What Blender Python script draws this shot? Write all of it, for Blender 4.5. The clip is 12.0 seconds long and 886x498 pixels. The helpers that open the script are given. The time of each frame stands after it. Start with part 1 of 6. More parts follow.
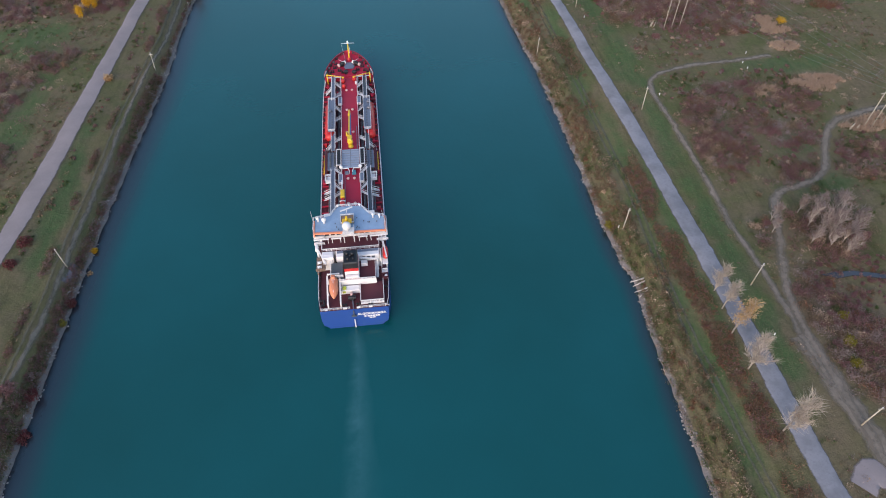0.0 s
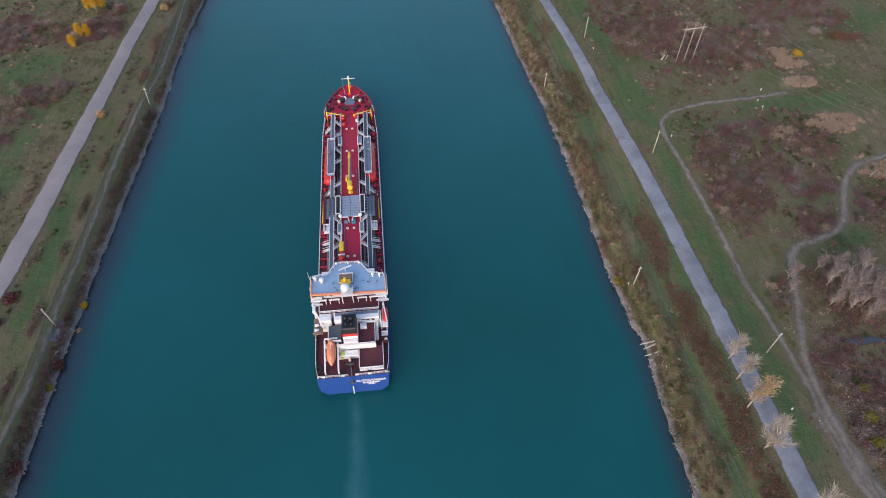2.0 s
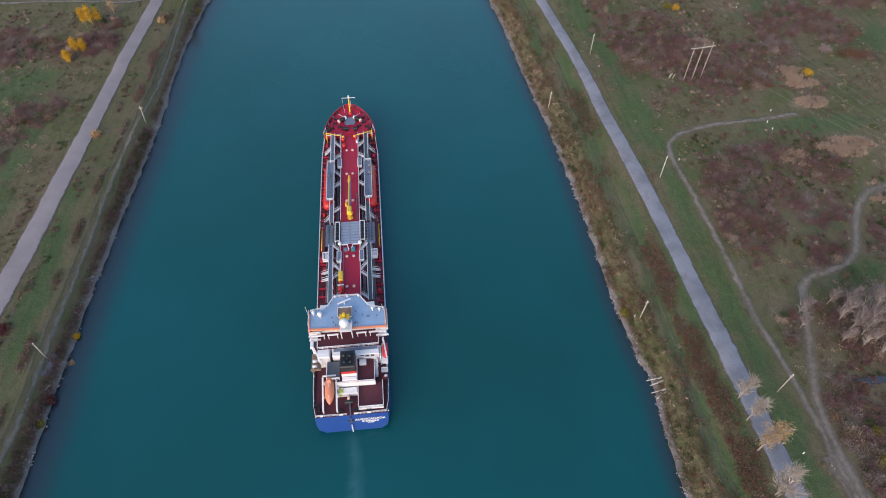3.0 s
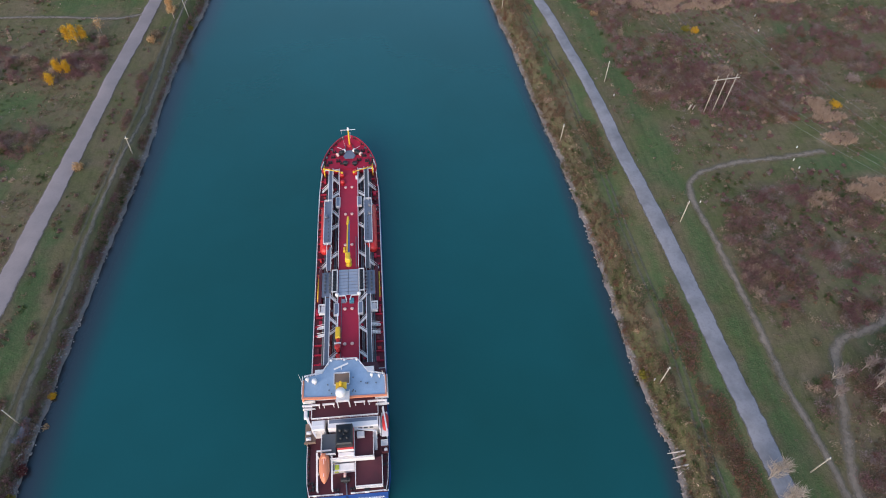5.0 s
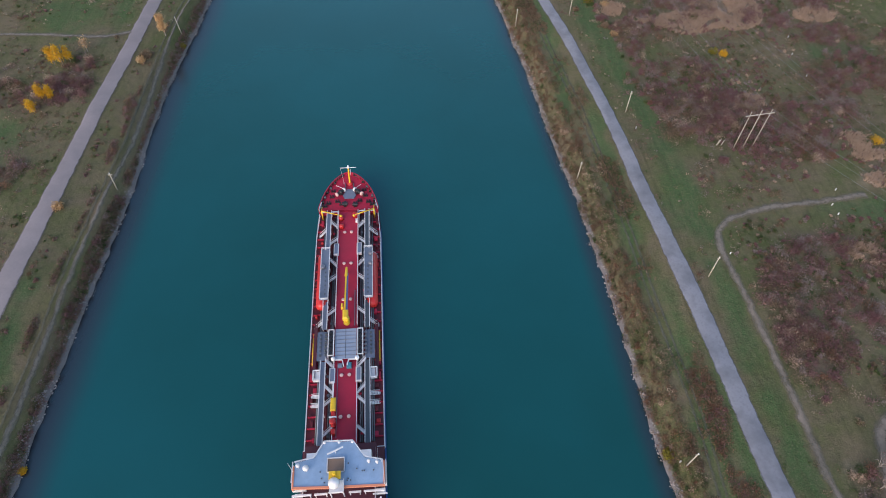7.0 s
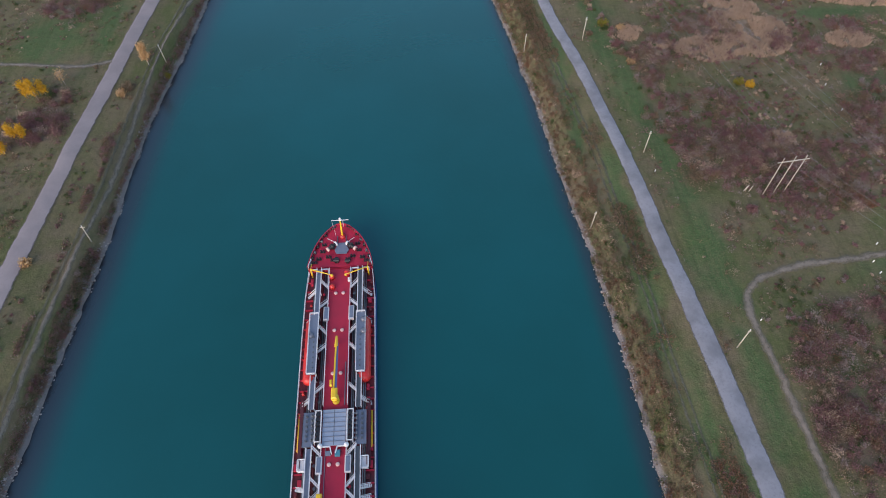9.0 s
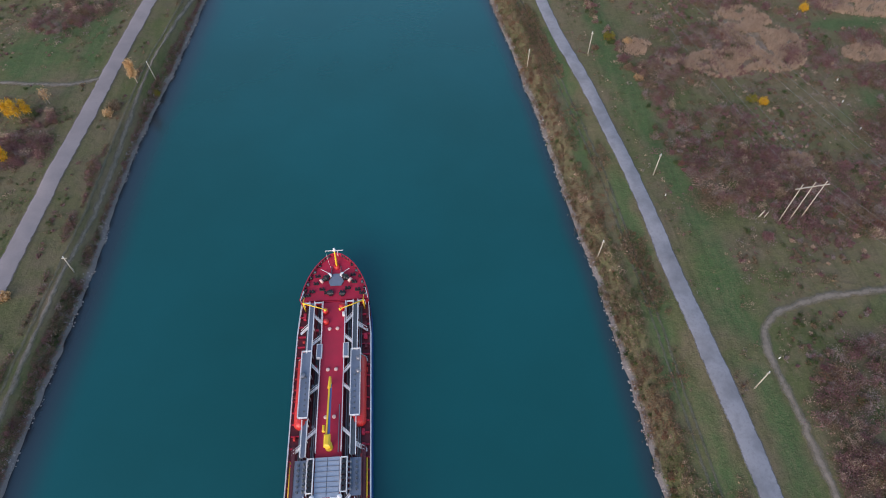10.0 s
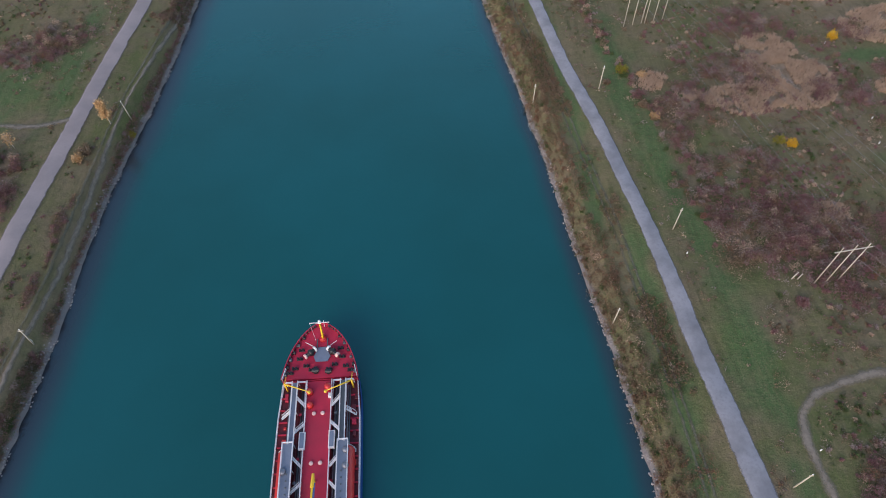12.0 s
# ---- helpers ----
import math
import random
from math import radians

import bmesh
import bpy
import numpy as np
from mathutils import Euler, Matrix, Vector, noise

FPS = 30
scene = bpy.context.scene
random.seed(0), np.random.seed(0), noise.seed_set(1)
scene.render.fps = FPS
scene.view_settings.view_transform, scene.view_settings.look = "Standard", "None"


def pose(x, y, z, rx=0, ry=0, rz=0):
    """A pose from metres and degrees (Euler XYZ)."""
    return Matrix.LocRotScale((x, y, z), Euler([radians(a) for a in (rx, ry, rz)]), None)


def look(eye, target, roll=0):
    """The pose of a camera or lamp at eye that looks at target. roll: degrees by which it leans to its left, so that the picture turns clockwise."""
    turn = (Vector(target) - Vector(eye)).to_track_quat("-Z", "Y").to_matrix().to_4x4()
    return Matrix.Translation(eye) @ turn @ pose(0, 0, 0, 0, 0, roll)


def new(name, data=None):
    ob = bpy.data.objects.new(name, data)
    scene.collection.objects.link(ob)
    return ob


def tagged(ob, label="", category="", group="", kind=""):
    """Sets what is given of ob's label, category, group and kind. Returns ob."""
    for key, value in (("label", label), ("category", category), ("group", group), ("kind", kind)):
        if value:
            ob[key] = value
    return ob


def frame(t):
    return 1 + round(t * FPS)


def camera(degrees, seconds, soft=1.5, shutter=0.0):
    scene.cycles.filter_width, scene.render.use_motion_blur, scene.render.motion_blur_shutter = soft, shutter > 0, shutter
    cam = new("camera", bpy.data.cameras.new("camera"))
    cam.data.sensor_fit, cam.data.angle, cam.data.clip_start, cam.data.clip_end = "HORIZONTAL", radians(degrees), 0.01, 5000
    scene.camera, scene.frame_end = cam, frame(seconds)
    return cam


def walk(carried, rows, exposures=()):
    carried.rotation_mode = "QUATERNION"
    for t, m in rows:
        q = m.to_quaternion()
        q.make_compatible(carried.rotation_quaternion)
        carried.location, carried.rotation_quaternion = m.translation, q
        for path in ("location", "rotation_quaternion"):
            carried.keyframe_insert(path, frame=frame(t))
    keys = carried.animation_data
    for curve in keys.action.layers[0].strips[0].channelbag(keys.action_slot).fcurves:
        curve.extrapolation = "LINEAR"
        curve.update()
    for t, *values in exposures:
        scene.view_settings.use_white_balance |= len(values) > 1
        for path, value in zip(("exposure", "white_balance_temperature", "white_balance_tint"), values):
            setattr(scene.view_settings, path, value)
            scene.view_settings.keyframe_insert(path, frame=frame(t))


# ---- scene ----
cam = camera(70.0, 12.0, soft=1.0)
# seconds, eye, target, lean
PATH = [
    (0, (13.411, -102.263, 153.513), (24.078, -6.844, 38.269), 0.180),
    (0.5, (13.919, -97.615, 155.172), (24.464, -2.684, 39.514), 0.302),
    (1, (14.422, -92.741, 156.850), (24.812, 1.882, 40.925), 0.338),
    (1.5, (14.931, -87.556, 158.538), (25.082, 6.703, 42.296), 0.308),
    (2, (15.447, -82.128, 160.198), (25.370, 11.751, 43.629), 0.291),
    (2.5, (15.916, -76.517, 161.731), (25.639, 16.971, 44.831), 0.317),
    (3, (16.348, -70.801, 163.044), (25.927, 22.201, 45.746), 0.434),
    (5, (16.683, -48.255, 162.969), (26.292, 43.406, 44.623), 1.087),
    (5.5, (17.098, -41.720, 162.737), (26.425, 49.452, 43.990), 0.884),
    (6, (17.755, -35.422, 162.661), (26.372, 55.074, 43.345), 1.079),
    (6.5, (18.421, -28.975, 162.562), (26.508, 60.913, 42.750), 0.971),
    (7, (19.161, -22.435, 162.423), (26.818, 66.793, 42.091), 0.826),
    (9, (23.638, 4.290, 160.541), (29.056, 91.929, 38.927), -0.212),
    (9.5, (24.453, 10.774, 159.453), (29.542, 98.244, 37.703), -0.455),
    (10, (25.276, 17.241, 158.305), (30.104, 104.696, 36.533), -0.639),
    (10.5, (26.095, 23.691, 157.103), (30.644, 111.158, 35.329), -0.790),
    (11, (26.921, 30.128, 155.878), (31.218, 117.674, 34.152), -0.962),
    (11.5, (27.699, 36.416, 154.806), (31.778, 124.066, 33.147), -1.123),
    (12, (28.460, 42.452, 153.904), (32.412, 130.016, 32.179), -1.292),
]
walk(cam, [(t, look(eye, target, lean)) for t, eye, target, lean in PATH])

# ---- light: overcast dusk, high thin cloud ----
SUN_HEIGHT, SUN_WAY = 22.0, 212.0
world = bpy.data.worlds.new("sky")
scene.world = world
world.use_nodes = True
wn = world.node_tree
sky = wn.nodes.new("ShaderNodeTexSky")
sky.sky_type, sky.sun_disc = "NISHITA", False
sky.sun_elevation, sky.sun_rotation = radians(SUN_HEIGHT), radians(SUN_WAY)
sky.dust_density, sky.air_density, sky.ozone_density = 1.0, 1.2, 2.0
wn.links.new(sky.outputs[0], wn.nodes["Background"].inputs[0])
wn.nodes["Background"].inputs[1].default_value = 0.15
sun_data = bpy.data.lights.new("sun", "SUN")
sun_data.energy, sun_data.angle, sun_data.color = 1.55, radians(60), (1.0, 0.855, 0.80)
sun = new("sun", sun_data)
sun.rotation_euler = Euler((radians(90 - SUN_HEIGHT), 0, radians(180 - SUN_WAY)))
scene.view_settings.exposure = 0.97

# ---- materials ----
def nodes_of(m):
    m.use_nodes = True
    return m.node_tree, m.node_tree.nodes["Principled BSDF"]


def noise_node(nt, scale, detail=4, rough=0.6, coords="Object"):
    tc = nt.nodes.new("ShaderNodeTexCoord")
    n = nt.nodes.new("ShaderNodeTexNoise")
    n.inputs["Scale"].default_value, n.inputs["Detail"].default_value, n.inputs["Roughness"].default_value = scale, detail, rough
    nt.links.new(tc.outputs[coords], n.inputs["Vector"])
    return n


def mixed(nt, fac, a, b):
    m = nt.nodes.new("ShaderNodeMix")
    m.data_type = "RGBA"
    for sock, v in ((m.inputs[0], fac), (m.inputs[6], a), (m.inputs[7], b)):
        if isinstance(v, (float, int)):
            sock.default_value = v
        elif isinstance(v, tuple):
            sock.default_value = (*v, 1)
        else:
            nt.links.new(v, sock)
    return m.outputs[2]


def ramped(nt, fac, lo, hi):
    r = nt.nodes.new("ShaderNodeMapRange")
    r.inputs[1].default_value, r.inputs[2].default_value = lo, hi
    nt.links.new(fac, r.inputs[0])
    return r.outputs[0]


def bumped(nt, bsdf, height, strength, distance):
    b = nt.nodes.new("ShaderNodeBump")
    b.inputs["Strength"].default_value, b.inputs["Distance"].default_value = strength, distance
    nt.links.new(height, b.inputs["Height"])
    nt.links.new(b.outputs[0], bsdf.inputs["Normal"])


def surface(name, colour, rough=0.6, metal=0.0, worn=None, big=0.25, fine=3.0, amount=0.5, bump=0.15):
    """A painted or raw surface: base colour, a second worn colour in patches, fine grain and relief."""
    m = bpy.data.materials.new(name)
    nt, b = nodes_of(m)
    worn = worn or tuple(c * 0.72 for c in colour)
    n1, n2 = noise_node(nt, big, 5), noise_node(nt, fine, 6, 0.7)
    c = mixed(nt, ramped(nt, n1.outputs[0], 0.42, 0.72), colour, mixed(nt, amount, colour, worn))
    c = mixed(nt, ramped(nt, n2.outputs[0], 0.5, 0.8), c, mixed(nt, amount * 0.8, colour, worn))
    nt.links.new(c, b.inputs["Base Color"])
    b.inputs["Roughness"].default_value, b.inputs["Metallic"].default_value = rough, metal
    bumped(nt, b, n2.outputs[0], bump, 0.05)
    return m


def foliage(name, colours):
    """Leaves and twigs, tinted island by island between the colours."""
    m = bpy.data.materials.new(name)
    nt, b = nodes_of(m)
    g = nt.nodes.new("ShaderNodeNewGeometry")
    r = nt.nodes.new("ShaderNodeValToRGB")
    els = r.color_ramp.elements
    while len(els) < len(colours):
        els.new(0.5)
    for i, c in enumerate(colours):
        els[i].position, els[i].color = i / (len(colours) - 1), (*c, 1)
    nt.links.new(g.outputs["Random Per Island"], r.inputs[0])
    n = noise_node(nt, 0.12, 3)
    dark = tuple(c * 0.55 for c in colours[0])
    nt.links.new(mixed(nt, ramped(nt, n.outputs[0], 0.45, 0.75), r.outputs[0], mixed(nt, 0.5, r.outputs[0], dark)), b.inputs["Base Color"])
    b.inputs["Roughness"].default_value = 0.85
    b.inputs["Specular IOR Level"].default_value = 0.15
    tl, mx = nt.nodes.new("ShaderNodeBsdfTranslucent"), nt.nodes.new("ShaderNodeMixShader")
    nt.links.new(b.inputs["Base Color"].links[0].from_socket, tl.inputs[0])
    mx.inputs[0].default_value = 0.4
    nt.links.new(b.outputs[0], mx.inputs[1])
    nt.links.new(tl.outputs[0], mx.inputs[2])
    nt.links.new(mx.outputs[0], nt.nodes["Material Output"].inputs[0])
    return m


WHITE = surface("white_paint", (0.74, 0.70, 0.70), 0.5, worn=(0.5, 0.43, 0.40), amount=0.4)
RAIL = surface("rail_paint", (0.68, 0.66, 0.68), 0.5, worn=(0.4, 0.34, 0.32))
DECK = surface("red_deck_paint", (0.40, 0.010, 0.040), 0.7, worn=(0.25, 0.014, 0.032), big=0.12, fine=1.6, amount=0.7)
MAROON = surface("maroon_deck_paint", (0.085, 0.014, 0.023), 0.7, worn=(0.05, 0.015, 0.02), big=0.3, amount=0.7)
DARKDECK = surface("dark_red_side_deck", (0.12, 0.008, 0.016), 0.6, worn=(0.05, 0.012, 0.015), big=0.35, fine=1.2, amount=0.8)
REDTANK = surface("red_tank_paint", (0.50, 0.022, 0.02), 0.4, worn=(0.35, 0.02, 0.02))
BLUE = surface("blue_hull_paint", (0.010, 0.050, 0.235), 0.5, worn=(0.02, 0.06, 0.2), big=0.2)
ANTIFOUL = surface("red_bottom_paint", (0.2, 0.03, 0.03), 0.6)
GREY = surface("grey_deck_paint", (0.15, 0.175, 0.235), 0.65, worn=(0.10, 0.115, 0.15))
ROOF = surface("blue_grey_roof_paint", (0.25, 0.35, 0.50), 0.6, worn=(0.17, 0.25, 0.35), big=0.35, amount=0.6)
STEEL = surface("dark_steel", (0.10, 0.11, 0.125), 0.5, 0.3)
PIPE = surface("galvanised_pipe", (0.20, 0.20, 0.23), 0.45, 0.5)
BLACK = surface("black_paint", (0.012, 0.012, 0.015), 0.5)
YELLOW = surface("yellow_paint", (0.72, 0.44, 0.02), 0.45, worn=(0.5, 0.28, 0.03))
ORANGE = surface("orange_paint", (0.70, 0.24, 0.13), 0.5, worn=(0.55, 0.22, 0.14))
BOAT = surface("orange_lifeboat_fibreglass", (0.62, 0.20, 0.10), 0.4, worn=(0.5, 0.2, 0.12))
PALE = surface("pale_pink_cap_paint", (0.72, 0.45, 0.4), 0.5)
RUSTY = surface("brown_mast_platform_paint", (0.22, 0.14, 0.10), 0.6)
GREENSIGN = surface("yellow_green_paint", (0.45, 0.5, 0.05), 0.5)
GLASS = bpy.data.materials.new("dark_window_glass")
_nt, _b = nodes_of(GLASS)
_b.inputs["Base Color"].default_value, _b.inputs["Roughness"].default_value = (0.02, 0.03, 0.04, 1), 0.06
WOODPOLE = surface("weathered_pole_wood", (0.40, 0.35, 0.29), 0.8, worn=(0.3, 0.25, 0.2), fine=6)
STUMP = surface("bleached_timber", (0.6, 0.52, 0.48), 0.85, worn=(0.35, 0.28, 0.25), fine=4)
WIRE = surface("aluminium_wire", (0.24, 0.23, 0.24), 0.5, 0.3)
BARK = surface("pale_bark", (0.42, 0.35, 0.31), 0.85, worn=(0.22, 0.18, 0.15), fine=5)
ASPHALT = surface("worn_grey_asphalt", (0.225, 0.215, 0.235), 0.9, worn=(0.13, 0.125, 0.138), big=0.16, fine=1.3, amount=1.0, bump=0.3)
GRAVEL = surface("pinkish_gravel", (0.265, 0.215, 0.212), 0.95, worn=(0.17, 0.14, 0.14), big=0.1, fine=1.5, amount=0.6, bump=0.4)
DIRT = surface("pale_dirt", (0.215, 0.170, 0.135), 0.95, worn=(0.13, 0.108, 0.082), big=0.15, fine=1.2, amount=0.9, bump=0.4)
WORNGRASS = surface("trodden_grass", (0.115, 0.105, 0.075), 0.95, worn=(0.07, 0.065, 0.045), big=0.3, fine=1.5, amount=0.9, bump=0.4)
ROCK = surface("grey_bank_stone", (0.34, 0.29, 0.275), 0.9, worn=(0.12, 0.10, 0.10), fine=2, amount=0.8, bump=0.5)
SHEET = surface("mauve_bank_slab", (0.20, 0.17, 0.20), 0.9, worn=(0.13, 0.11, 0.12), fine=2)


def soft_edged(m, low=0.25, high=0.75, amount=0.9):
    """Lets a strip fray into the grass along its sides."""
    nt = m.node_tree
    e = nt.nodes.new("ShaderNodeAttribute")
    e.attribute_name = "fringe"
    n1, n2 = noise_node(nt, 0.8, 4, 0.7), noise_node(nt, 0.13, 3, 0.6)
    a = nt.nodes.new("ShaderNodeMath")
    a.operation = "MULTIPLY_ADD"
    nt.links.new(n1.outputs[0], a.inputs[0])
    a.inputs[1].default_value = amount
    nt.links.new(e.outputs["Fac"], a.inputs[2])
    c = nt.nodes.new("ShaderNodeMath")
    c.operation = "MULTIPLY_ADD"
    nt.links.new(n2.outputs[0], c.inputs[0])
    c.inputs[1].default_value = amount * 0.6
    nt.links.new(a.outputs[0], c.inputs[2])
    shift = 0.5 * amount * 1.6
    nt.links.new(ramped(nt, c.outputs[0], low + shift, high + shift), nt.nodes["Principled BSDF"].inputs["Alpha"])


soft_edged(ASPHALT, 0.3, 0.6, 0.5)
soft_edged(GRAVEL, 0.3, 0.6, 0.5)
soft_edged(DIRT, 0.15, 1.1, 1.1)
soft_edged(SHEET, 0.4, 1.1, 1.2)
soft_edged(WORNGRASS, 0.4, 1.3, 1.2)

# calm teal canal water, with a paler churned streak that trails the stern
WATER = bpy.data.materials.new("canal_water")
nt, b = nodes_of(WATER)
tc = nt.nodes.new("ShaderNodeTexCoord")
sep = nt.nodes.new("ShaderNodeSeparateXYZ")
nt.links.new(tc.outputs["Object"], sep.inputs[0])
# broad noise paints cloud reflections into the base colour as darker and lighter teal
big = noise_node(nt, 0.010, 4, 0.55)
fine_n = noise_node(nt, 0.11, 5, 0.6)
col = mixed(nt, ramped(nt, big.outputs[0], 0.35, 0.7), (0.0008, 0.047, 0.040), (0.0020, 0.066, 0.066))
# shallows and the dark banks' reflection, both put into the colour along the shore
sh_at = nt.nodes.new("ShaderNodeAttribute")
sh_at.attribute_name = "shallow_and_reflection"
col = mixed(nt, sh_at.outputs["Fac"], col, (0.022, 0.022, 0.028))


def maths(op, a, b_=None, clamp=False):
    n = nt.nodes.new("ShaderNodeMath")
    n.operation, n.use_clamp = op, clamp
    for i, v in enumerate((a, b_)):
        if v is None:
            continue
        if isinstance(v, (float, int)):
            n.inputs[i].default_value = v
        else:
            nt.links.new(v, n.inputs[i])
    return n.outputs[0]


drift = maths("ADD", sep.outputs["X"], maths("MULTIPLY", maths("SUBTRACT", fine_n.outputs[0], 0.5), 4.0))
width = maths("ADD", 2.2, maths("MULTIPLY", sep.outputs["Y"], -0.065))
across = maths("SUBTRACT", 1.0, maths("DIVIDE", maths("ABSOLUTE", drift), width), True)
along = maths("MULTIPLY", ramped(nt, sep.outputs["Y"], -85.0, -25.0), ramped(nt, sep.outputs["Y"], 0.0, -8.0))
streak = maths("MULTIPLY", maths("MULTIPLY", across, along), ramped(nt, fine_n.outputs[0], 0.25, 0.8), True)
nt.links.new(mixed(nt, maths("MULTIPLY", streak, 0.5), col, (0.09, 0.21, 0.23)), b.inputs["Base Color"])
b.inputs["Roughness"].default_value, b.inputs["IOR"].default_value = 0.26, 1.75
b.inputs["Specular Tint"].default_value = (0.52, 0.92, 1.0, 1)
ripple = noise_node(nt, 0.6, 3, 0.5)
bumped(nt, b, ripple.outputs[0], 0.10, 0.3)

# ---- building helpers ----
class Shape:
    """Collects vertices and faces for one mesh."""

    def __init__(self):
        self.v, self.f = [], []

    def add(self, verts, faces):
        k = len(self.v)
        self.v += [tuple(p) for p in verts]
        self.f += [tuple(i + k for i in f) for f in faces]
        return self

    def box(self, x0, x1, y0, y1, z0, z1, bev=0.0, turn=0.0, tilt=0.0):
        """A box with chamfered top edges."""
        c = Vector(((x0 + x1) / 2, (y0 + y1) / 2, z0))
        hx, hy, h = (x1 - x0) / 2, (y1 - y0) / 2, z1 - z0
        bev = min(bev, hx * 0.6, hy * 0.6, h * 0.6)
        rings = [(hx, hy, 0), (hx, hy, h - bev)] + ([(hx - bev, hy - bev, h)] if bev > 0 else [])
        m = Matrix.Translation(c) @ Matrix.Rotation(turn, 4, "Z") @ Matrix.Rotation(tilt, 4, "X")
        vs = [m @ Vector((sx * a, sy * b_, z)) for a, b_, z in rings for sx, sy in ((-1, -1), (1, -1), (1, 1), (-1, 1))]
        fs = [(3, 2, 1, 0)]
        for r in range(len(rings) - 1):
            fs += [(4 * r + i, 4 * r + (i + 1) % 4, 4 * r + 4 + (i + 1) % 4, 4 * r + 4 + i) for i in range(4)]
        k = 4 * (len(rings) - 1)
        return self.add(vs, fs + [(k, k + 1, k + 2, k + 3)])

    def prism(self, pts, z0, z1):
        n = len(pts)
        vs = [(x, y, z0) for x, y in pts] + [(x, y, z1) for x, y in pts]
        fs = [tuple(range(n - 1, -1, -1)), tuple(range(n, 2 * n))] + [(i, (i + 1) % n, n + (i + 1) % n, n + i) for i in range(n)]
        return self.add(vs, fs)

    def rod(self, a, b_, r0, r1=None, seg=8):
        a, b_ = Vector(a), Vector(b_)
        r1 = r0 if r1 is None else r1
        q = (b_ - a).to_track_quat("Z", "Y")
        vs = []
        for p, r in ((a, r0), (b_, r1)):
            vs += [p + q @ Vector((r * math.cos(2 * math.pi * i / seg), r * math.sin(2 * math.pi * i / seg), 0)) for i in range(seg)]
        fs = [(i, (i + 1) % seg, seg + (i + 1) % seg, seg + i) for i in range(seg)]
        return self.add(vs, fs + [tuple(range(seg - 1, -1, -1)), tuple(range(seg, 2 * seg))])

    def bar(self, a, b_, w, h):
        """A square bar from a to b."""
        a, b_ = Vector(a), Vector(b_)
        q = (b_ - a).to_track_quat("Z", "Y")
        vs = [p + q @ Vector((sx * w / 2, sy * h / 2, 0)) for p in (a, b_) for sx, sy in ((-1, -1), (1, -1), (1, 1), (-1, 1))]
        return self.add(vs, [(i, (i + 1) % 4, 4 + (i + 1) % 4, 4 + i) for i in range(4)] + [(3, 2, 1, 0), (4, 5, 6, 7)])

    def lathe(self, c, axis, profile, seg=16):
        """Rings of (distance along the axis, radius) round the line from c."""
        c, q = Vector(c), Vector(axis).to_track_quat("Z", "Y")
        vs = [c + q @ Vector((r * math.cos(2 * math.pi * i / seg), r * math.sin(2 * math.pi * i / seg), d)) for d, r in profile for i in range(seg)]
        fs = [(k * seg + i, k * seg + (i + 1) % seg, (k + 1) * seg + (i + 1) % seg, (k + 1) * seg + i) for k in range(len(profile) - 1) for i in range(seg)]
        n = len(profile) - 1
        return self.add(vs, fs + [tuple(range(seg - 1, -1, -1)), tuple(range(n * seg, n * seg + seg))])

    def ball(self, c, r, seg=14, squash=1.0):
        prof = [(-r * squash * math.cos(math.pi * k / 8), max(r * math.sin(math.pi * k / 8), 0.02)) for k in range(9)]
        return self.lathe(c, (0, 0, 1), prof, seg)

    def rail(self, pts, height=1.05, step=1.6, r=0.05, bars=3):
        """Posts and bars along a line."""
        for a, b_ in zip(pts[:-1], pts[1:]):
            a, b_ = Vector(a), Vector(b_)
            n = max(1, round((b_ - a).length / step))
            for k in range(n + 1):
                p = a.lerp(b_, k / n)
                self.bar(p, p + Vector((0, 0, height)), r * 1.4, r * 1.4)
            for k in range(bars):
                h = Vector((0, 0, height * (k + 1) / bars))
                self.bar(a + h, b_ + h, r * (1.8 if k == bars - 1 else 1), r * (1.8 if k == bars - 1 else 1))
        return self

    def mesh(self, name, smooth=False):
        me = bpy.data.meshes.new(name)
        me.from_pydata(self.v, [], self.f)
        if smooth:
            me.polygons.foreach_set("use_smooth", [True] * len(me.polygons))
        me.update()
        return me


def part(name, shape, material, parent=None, label="", smooth=False):
    """Links a shape in world places as one mesh object, under its thing or part."""
    me = shape.mesh(name, smooth) if isinstance(shape, Shape) else shape
    if not me.materials:
        me.materials.append(material)
    ob = new(name, me)
    if parent is not None:
        ob.parent = parent
        if parent.type == "EMPTY":
            ob.matrix_parent_inverse = Matrix.Translation(parent.location).inverted()
    return tagged(ob, label) if label else ob


def thing(name, place, label, category, group=""):
    ob = new(name)
    ob.location, ob.empty_display_size = place, 1.0
    return tagged(ob, label, category, group)


def line_at(table, y):
    for (y0, x0), (y1, x1) in zip(table[:-1], table[1:]):
        if y <= y1:
            return x0 + (x1 - x0) * (y - y0) / (y1 - y0)
    return table[-1][1]


def smooth(a, b_, x):
    t = min(1.0, max(0.0, (x - a) / (b_ - a)))
    return t * t * (3 - 2 * t)


def wob(x, y, scale, seed=0.0):
    return noise.noise(Vector((x * scale, y * scale, seed)))


